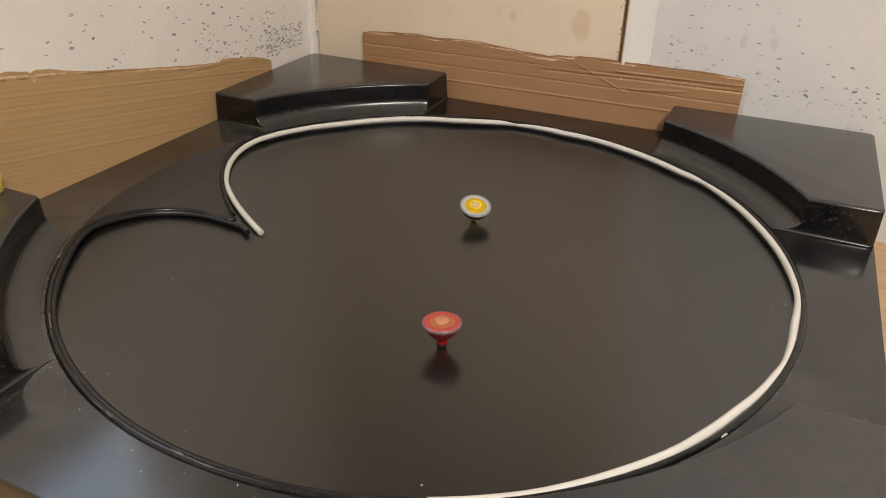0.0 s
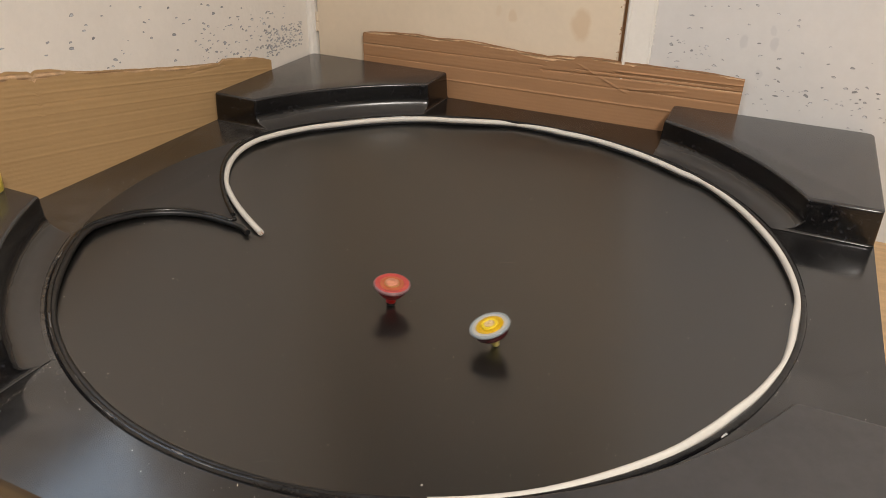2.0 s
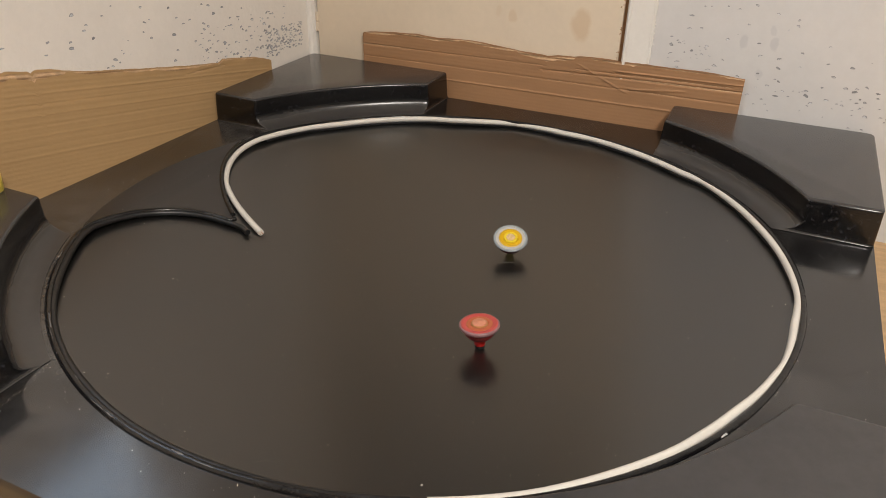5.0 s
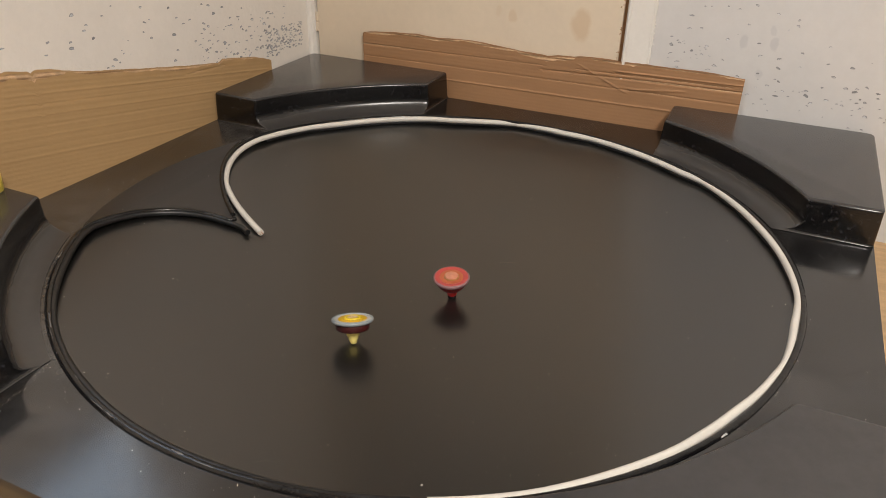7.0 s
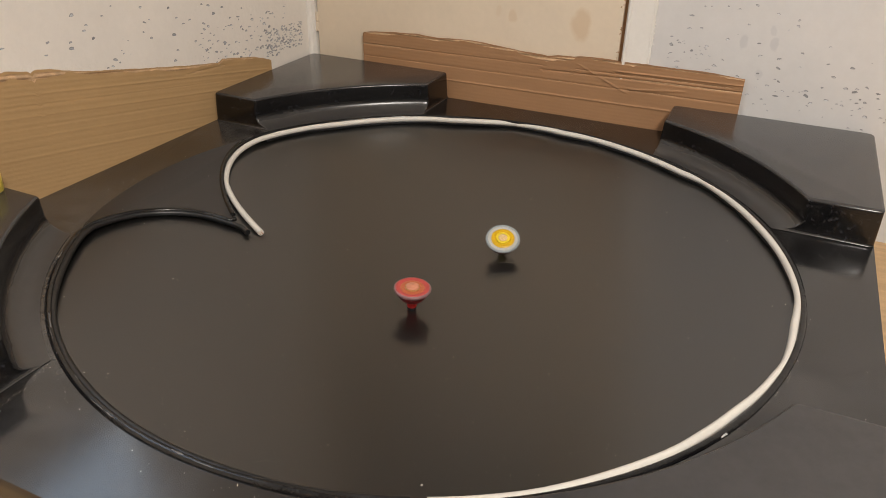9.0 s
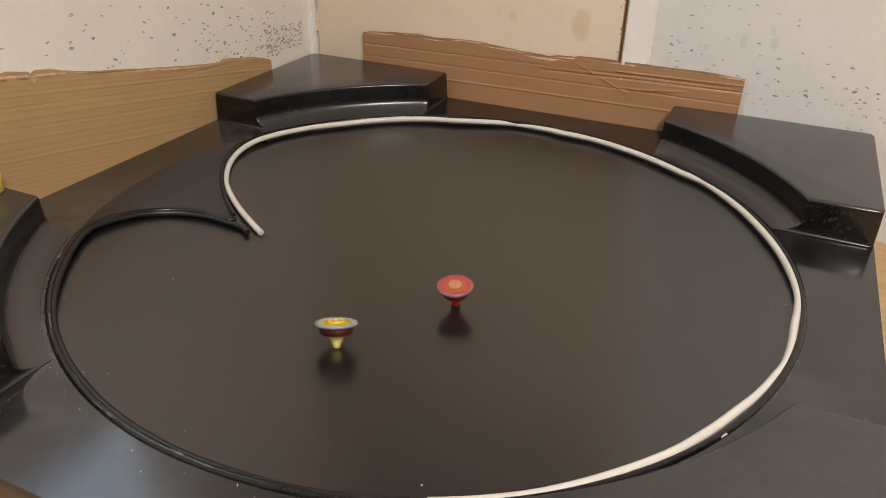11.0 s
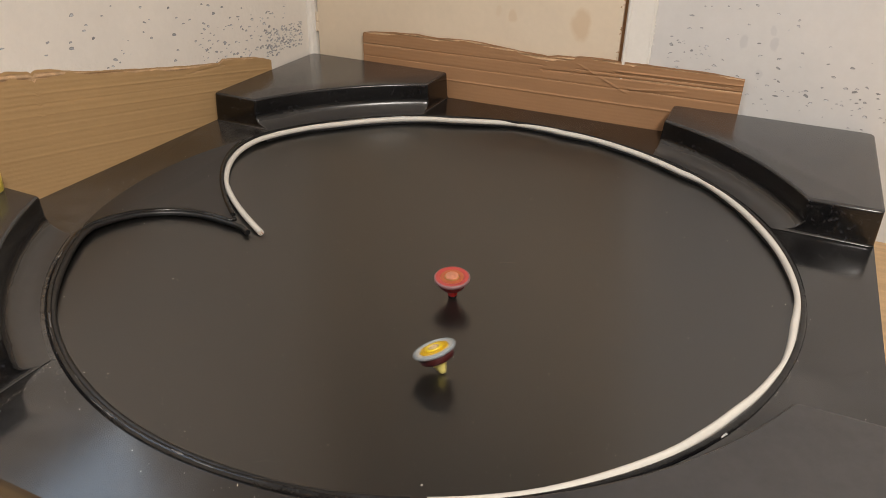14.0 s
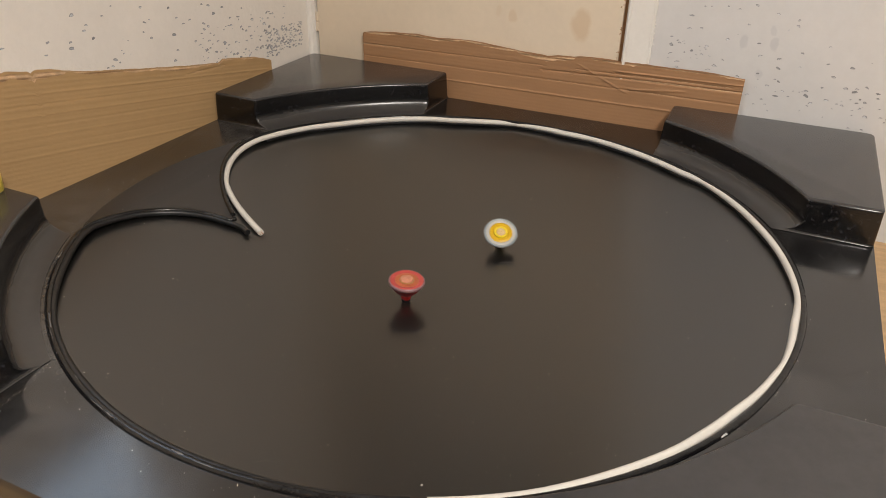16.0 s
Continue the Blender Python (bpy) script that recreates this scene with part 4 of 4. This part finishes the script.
def yellow_top():
    top = thing("spinning_top", "tilted spinning top with grey rim, yellow face, dark red disc", "spinning top", "spinning tops")
    part("tip", lathe(mm([(0, 0.0), (2.2, 0.2), (3.4, 1.2), (4.0, 3.6), (5.2, 5.9), (5.8, 8.7), (6.8, 9.5), (7.4, 12.3), (7.9, 15.6), (0, 15.6)])), TIP_YELLOW, top, "pale yellow stepped tip")
    part("disc", lathe(mm([(0, 15.2), (12.4, 15.2), (16.0, 15.9), (17.8, 17.6), (18.2, 24.2), (17.4, 25.2), (0, 25.2)])), MAROON, top, "dark red metal disc")
    rim = part("rim", lathe(mm([(18.0, 24.6), (20.2, 24.7), (21.8, 25.5), (22.5, 26.8), (22.2, 28.2), (21.3, 28.9), (20.3, 29.0), (19.5, 28.6), (19.1, 28.0), (18.0, 27.6), (18.0, 24.6)])), GREY_RIM, top, "blue-grey rim")
    part("rim_inset", lathe(mm([(15.0, 25.4), (19.3, 25.4), (19.3, 28.2), (18.6, 28.4), (17.0, 28.5), (15.4, 28.2), (15.0, 27.6), (15.0, 25.4)])), PALE_RIM, rim, "pale grey inner ring")
    face = part("face", lathe(mm([(0, 27.7), (8.8, 27.7), (9.4, 28.8), (12.0, 29.1), (15.0, 28.6), (15.7, 27.9), (15.7, 25.5), (0, 25.5)])), YELLOW, top, "yellow face")
    part("ring", lathe(mm([(5.8, 27.5), (5.9, 30.1), (6.6, 30.5), (8.6, 30.3), (9.2, 29.4), (9.2, 27.5), (5.8, 27.5)])), YELLOW_PALE, face, "bright yellow ring")
    part("bolt", lathe(mm([(0, 30.5), (1.3, 30.4), (1.6, 29.8), (2.6, 29.8), (2.9, 30.5), (4.0, 30.7), (5.4, 30.3), (5.7, 29.5), (5.7, 27.5), (0, 27.5)])), CORE_TAN, face, "tan centre bolt")
    return top


def red_top():
    top = thing("spinning_top", "coral red bowl-shaped spinning top with peach centre, spinning upright", "spinning top", "spinning tops")
    part("tip", lathe(mm([(0, 0.0), (3.6, 0.1), (5.0, 1.0), (5.2, 4.6), (0, 4.6)])), TIP_BLACK, top, "black tip")
    part("stem", lathe(mm([(0, 4.4), (5.3, 4.4), (5.7, 5.0), (6.0, 8.4), (7.2, 11.0), (9.6, 13.4), (12.9, 15.8), (0, 15.8)])), RED_DEEP, top, "deep red stem")
    part("bowl", lathe(mm([(0, 15.0), (12.4, 15.5), (13.4, 16.2), (16.0, 19.4), (17.6, 23.0), (17.9, 25.8), (0, 25.8)])), RED_BOWL, top, "dark red bowl")
    part("rim", lathe(mm([(17.0, 25.2), (19.2, 25.4), (20.8, 26.6), (21.6, 28.4), (21.5, 29.9), (20.8, 30.7), (19.9, 30.9), (17.0, 29.8), (17.0, 25.2)])), MAUVE, top, "mauve grey rim")
    face = part("face", lathe(mm([(0, 29.0), (11.0, 29.0), (12.2, 29.7), (16.0, 31.2), (18.4, 31.6), (19.6, 31.2), (20.1, 30.4), (17.0, 28.4), (0, 27.4)])), RED, top)
    part("inner_ring", lathe(mm([(8.4, 28.8), (8.6, 30.4), (9.6, 31.0), (12.6, 31.0), (14.0, 30.7), (14.4, 29.0), (8.4, 28.8)])), RED_RING, face, "orange-red ring")
    part("collar", lathe(mm([(7.2, 28.8), (7.3, 31.2), (8.0, 31.8), (9.0, 31.5), (9.3, 30.2), (9.3, 28.8), (7.2, 28.8)])), OCHRE, face, "ochre collar")
    part("bolt", lathe(mm([(0, 33.4), (2.4, 33.4), (2.8, 33.0), (5.8, 33.2), (7.2, 32.8), (7.7, 32.0), (7.5, 29.0), (0, 29.0)])), PEACH, face, "peach centre bolt")
    return top


TOPS = yellow_top(), red_top()

# ---- what moves ----
YELLOW_PATH = [
    (0, 0.5519, -0.3954), (0.1, 0.5460, -0.3863), (0.2, 0.5444, -0.3849), (0.3, 0.5453, -0.3981), (0.4, 0.5519, -0.4239), (0.5, 0.5619, -0.4605),
    (0.6, 0.5797, -0.5011), (0.7, 0.5978, -0.5397), (0.8, 0.6189, -0.5767), (0.9, 0.6396, -0.6085), (1, 0.6607, -0.6297), (1.1, 0.6872, -0.6454),
    (1.2, 0.7134, -0.6535), (1.3, 0.7380, -0.6622), (1.4, 0.7548, -0.6650), (1.5, 0.7639, -0.6654), (1.6, 0.7670, -0.6688), (1.7, 0.7614, -0.6714),
    (1.8, 0.7492, -0.6768), (1.9, 0.7293, -0.6815), (2, 0.7051, -0.6890), (2.1, 0.6808, -0.6989), (2.2, 0.6538, -0.7065), (2.3, 0.6278, -0.7190),
    (2.4, 0.5999, -0.7279), (2.5, 0.5749, -0.7332), (2.6, 0.5523, -0.7395), (2.7, 0.5343, -0.7480), (2.8, 0.5175, -0.7542), (2.9, 0.5019, -0.7536),
    (3, 0.4891, -0.7499), (3.1, 0.4805, -0.7452), (3.2, 0.4744, -0.7336), (3.3, 0.4686, -0.7165), (3.4, 0.4665, -0.6980), (3.5, 0.4656, -0.6742),
    (3.7, 0.4671, -0.6197), (3.85, 0.4728, -0.5852), (4, 0.4830, -0.5524), (4.2, 0.4991, -0.5131), (4.6, 0.5571, -0.4635), (5, 0.6374, -0.4615),
    (5.4, 0.7108, -0.5167), (5.8, 0.7398, -0.6091), (6.1, 0.7249, -0.6816), (6.3, 0.7011, -0.7172), (6.5, 0.6638, -0.7424), (6.7, 0.6222, -0.7566),
    (7, 0.5542, -0.7591), (7.25, 0.5041, -0.7387), (7.5, 0.4637, -0.7014), (7.75, 0.4430, -0.6450), (8, 0.4492, -0.5871), (8.25, 0.4759, -0.5324),
    (8.5, 0.5177, -0.4880), (8.75, 0.5718, -0.4627), (9, 0.6264, -0.4646), (9.2, 0.6711, -0.4859), (9.6, 0.7312, -0.5595), (10, 0.7426, -0.6617),
    (10.4, 0.6991, -0.7465), (10.8, 0.6051, -0.7853), (11.1, 0.5103, -0.7646), (11.3, 0.4549, -0.7177), (11.6, 0.4226, -0.6396), (11.9, 0.4354, -0.5552),
    (12.2, 0.4847, -0.4848), (12.5, 0.5617, -0.4498), (12.8, 0.6478, -0.4692), (13.1, 0.7148, -0.5302), (13.4, 0.7465, -0.6155), (13.7, 0.7300, -0.6981),
    (14, 0.6725, -0.7658), (14.3, 0.5831, -0.7874), (14.6, 0.4937, -0.7600), (14.9, 0.4280, -0.6814), (15.2, 0.4158, -0.5776), (15.5, 0.4641, -0.4947),
    (15.8, 0.5486, -0.4497), (16, 0.6147, -0.4459),
]
RED_PATH = [
    (0, 0.6475, -0.7156), (0.2, 0.6456, -0.7179), (0.4, 0.6419, -0.7197), (0.5, 0.6366, -0.7180), (0.6, 0.6271, -0.7139), (0.7, 0.6132, -0.7076),
    (0.8, 0.5983, -0.7013), (0.9, 0.5812, -0.6960), (1, 0.5650, -0.6914), (1.2, 0.5363, -0.6806), (1.4, 0.5171, -0.6744), (1.5, 0.5117, -0.6722),
    (1.6, 0.5104, -0.6713), (1.8, 0.5225, -0.6678), (2, 0.5487, -0.6585), (2.1, 0.5608, -0.6453), (2.2, 0.5734, -0.6284), (2.3, 0.5823, -0.6118),
    (2.4, 0.5881, -0.5916), (2.5, 0.5926, -0.5738), (2.6, 0.5932, -0.5543), (2.8, 0.5883, -0.5338), (2.9, 0.5819, -0.5314), (3, 0.5753, -0.5363),
    (3.2, 0.5711, -0.5648), (3.35, 0.5735, -0.5899), (3.5, 0.5843, -0.6177), (3.7, 0.6129, -0.6479), (4, 0.6576, -0.6708), (4.2, 0.6786, -0.6655),
    (4.5, 0.6975, -0.6674), (4.9, 0.6957, -0.6963), (5.3, 0.6587, -0.7061), (5.7, 0.6102, -0.6843), (6, 0.5838, -0.6509), (6.3, 0.5824, -0.6294),
    (6.5, 0.5912, -0.6198), (7, 0.6113, -0.6068), (7.5, 0.6189, -0.6236), (8, 0.6144, -0.6492), (8.5, 0.5958, -0.6649), (9, 0.5773, -0.6559),
    (9.2, 0.5718, -0.6468), (9.7, 0.5695, -0.6203), (10.2, 0.5888, -0.6020), (10.7, 0.6146, -0.6086), (11.05, 0.6261, -0.6286), (11.3, 0.6269, -0.6464),
    (11.5, 0.6214, -0.6540), (12, 0.5938, -0.6675), (12.5, 0.5687, -0.6570), (13, 0.5634, -0.6269), (13.5, 0.5811, -0.6023), (14, 0.6120, -0.6065),
    (14.5, 0.6305, -0.6348), (15, 0.6141, -0.6607), (15.5, 0.5806, -0.6674), (16, 0.5616, -0.6418),
]


def glide(path, t):
    """Place on a path of (seconds, x, y) at t: a smooth curve through its points."""
    i = max(k for k in range(len(path) - 1) if path[k][0] <= t + 1e-6)
    p1, p2 = path[i], path[i + 1]
    p0, p3 = path[max(i - 1, 0)], path[min(i + 2, len(path) - 1)]
    u, h = (t - p1[0]) / (p2[0] - p1[0]), p2[0] - p1[0]
    out = []
    for k in (1, 2):
        m1 = (p2[k] - p0[k]) / (p2[0] - p0[0]) * h
        m2 = (p3[k] - p1[k]) / (p3[0] - p1[0]) * h
        out.append((2 * u ** 3 - 3 * u * u + 1) * p1[k] + (u ** 3 - 2 * u * u + u) * m1 + (3 * u * u - 2 * u ** 3) * p2[k] + (u ** 3 - u * u) * m2)
    return out


def spin_rows(path, middle, lean, growth, reach, ahead, swerve):
    """A row for each film step: the tip on the hollow floor, the axis leaning in and ahead on its orbit, the body spinning."""
    rows = []
    for n in range(16 * FPS + 1):
        t = n / FPS
        x, y = glide(path, t)
        v = Vector((middle[0] - x, middle[1] - swerve * math.exp(-((t - 1.0) / 0.3) ** 2) - y, 0))
        r = max(v.length, 1e-6)
        a = radians((lean + growth * t) * math.tanh(r / reach))
        v = Matrix.Rotation(radians(ahead), 3, 'Z') @ v
        ax, ay = v.x / r * math.sin(a) + 0.0168, v.y / r * math.sin(a) - 0.0358     # a constant lean added to fit the camera's view
        axis = Vector((ax, ay, math.sqrt(1 - ax * ax - ay * ay)))
        turn = Vector((0, 0, 1)).rotation_difference(axis).to_matrix().to_4x4()
        rows.append((t, Matrix.Translation((x, y, dish(x, y) + 0.0003)) @ turn @ pose(0, 0, 0, 0, 0, -76 * n)))
    return rows


def motions():
    walk(TOPS[0], spin_rows(YELLOW_PATH, (0.5728, -0.6352), 16.37, 0.742, 0.04, 38.0, 0.17))
    walk(TOPS[1], spin_rows(RED_PATH, (0.5998, -0.6422), 6.0, 0.0, 0.06, 0, 0.0))


motions()
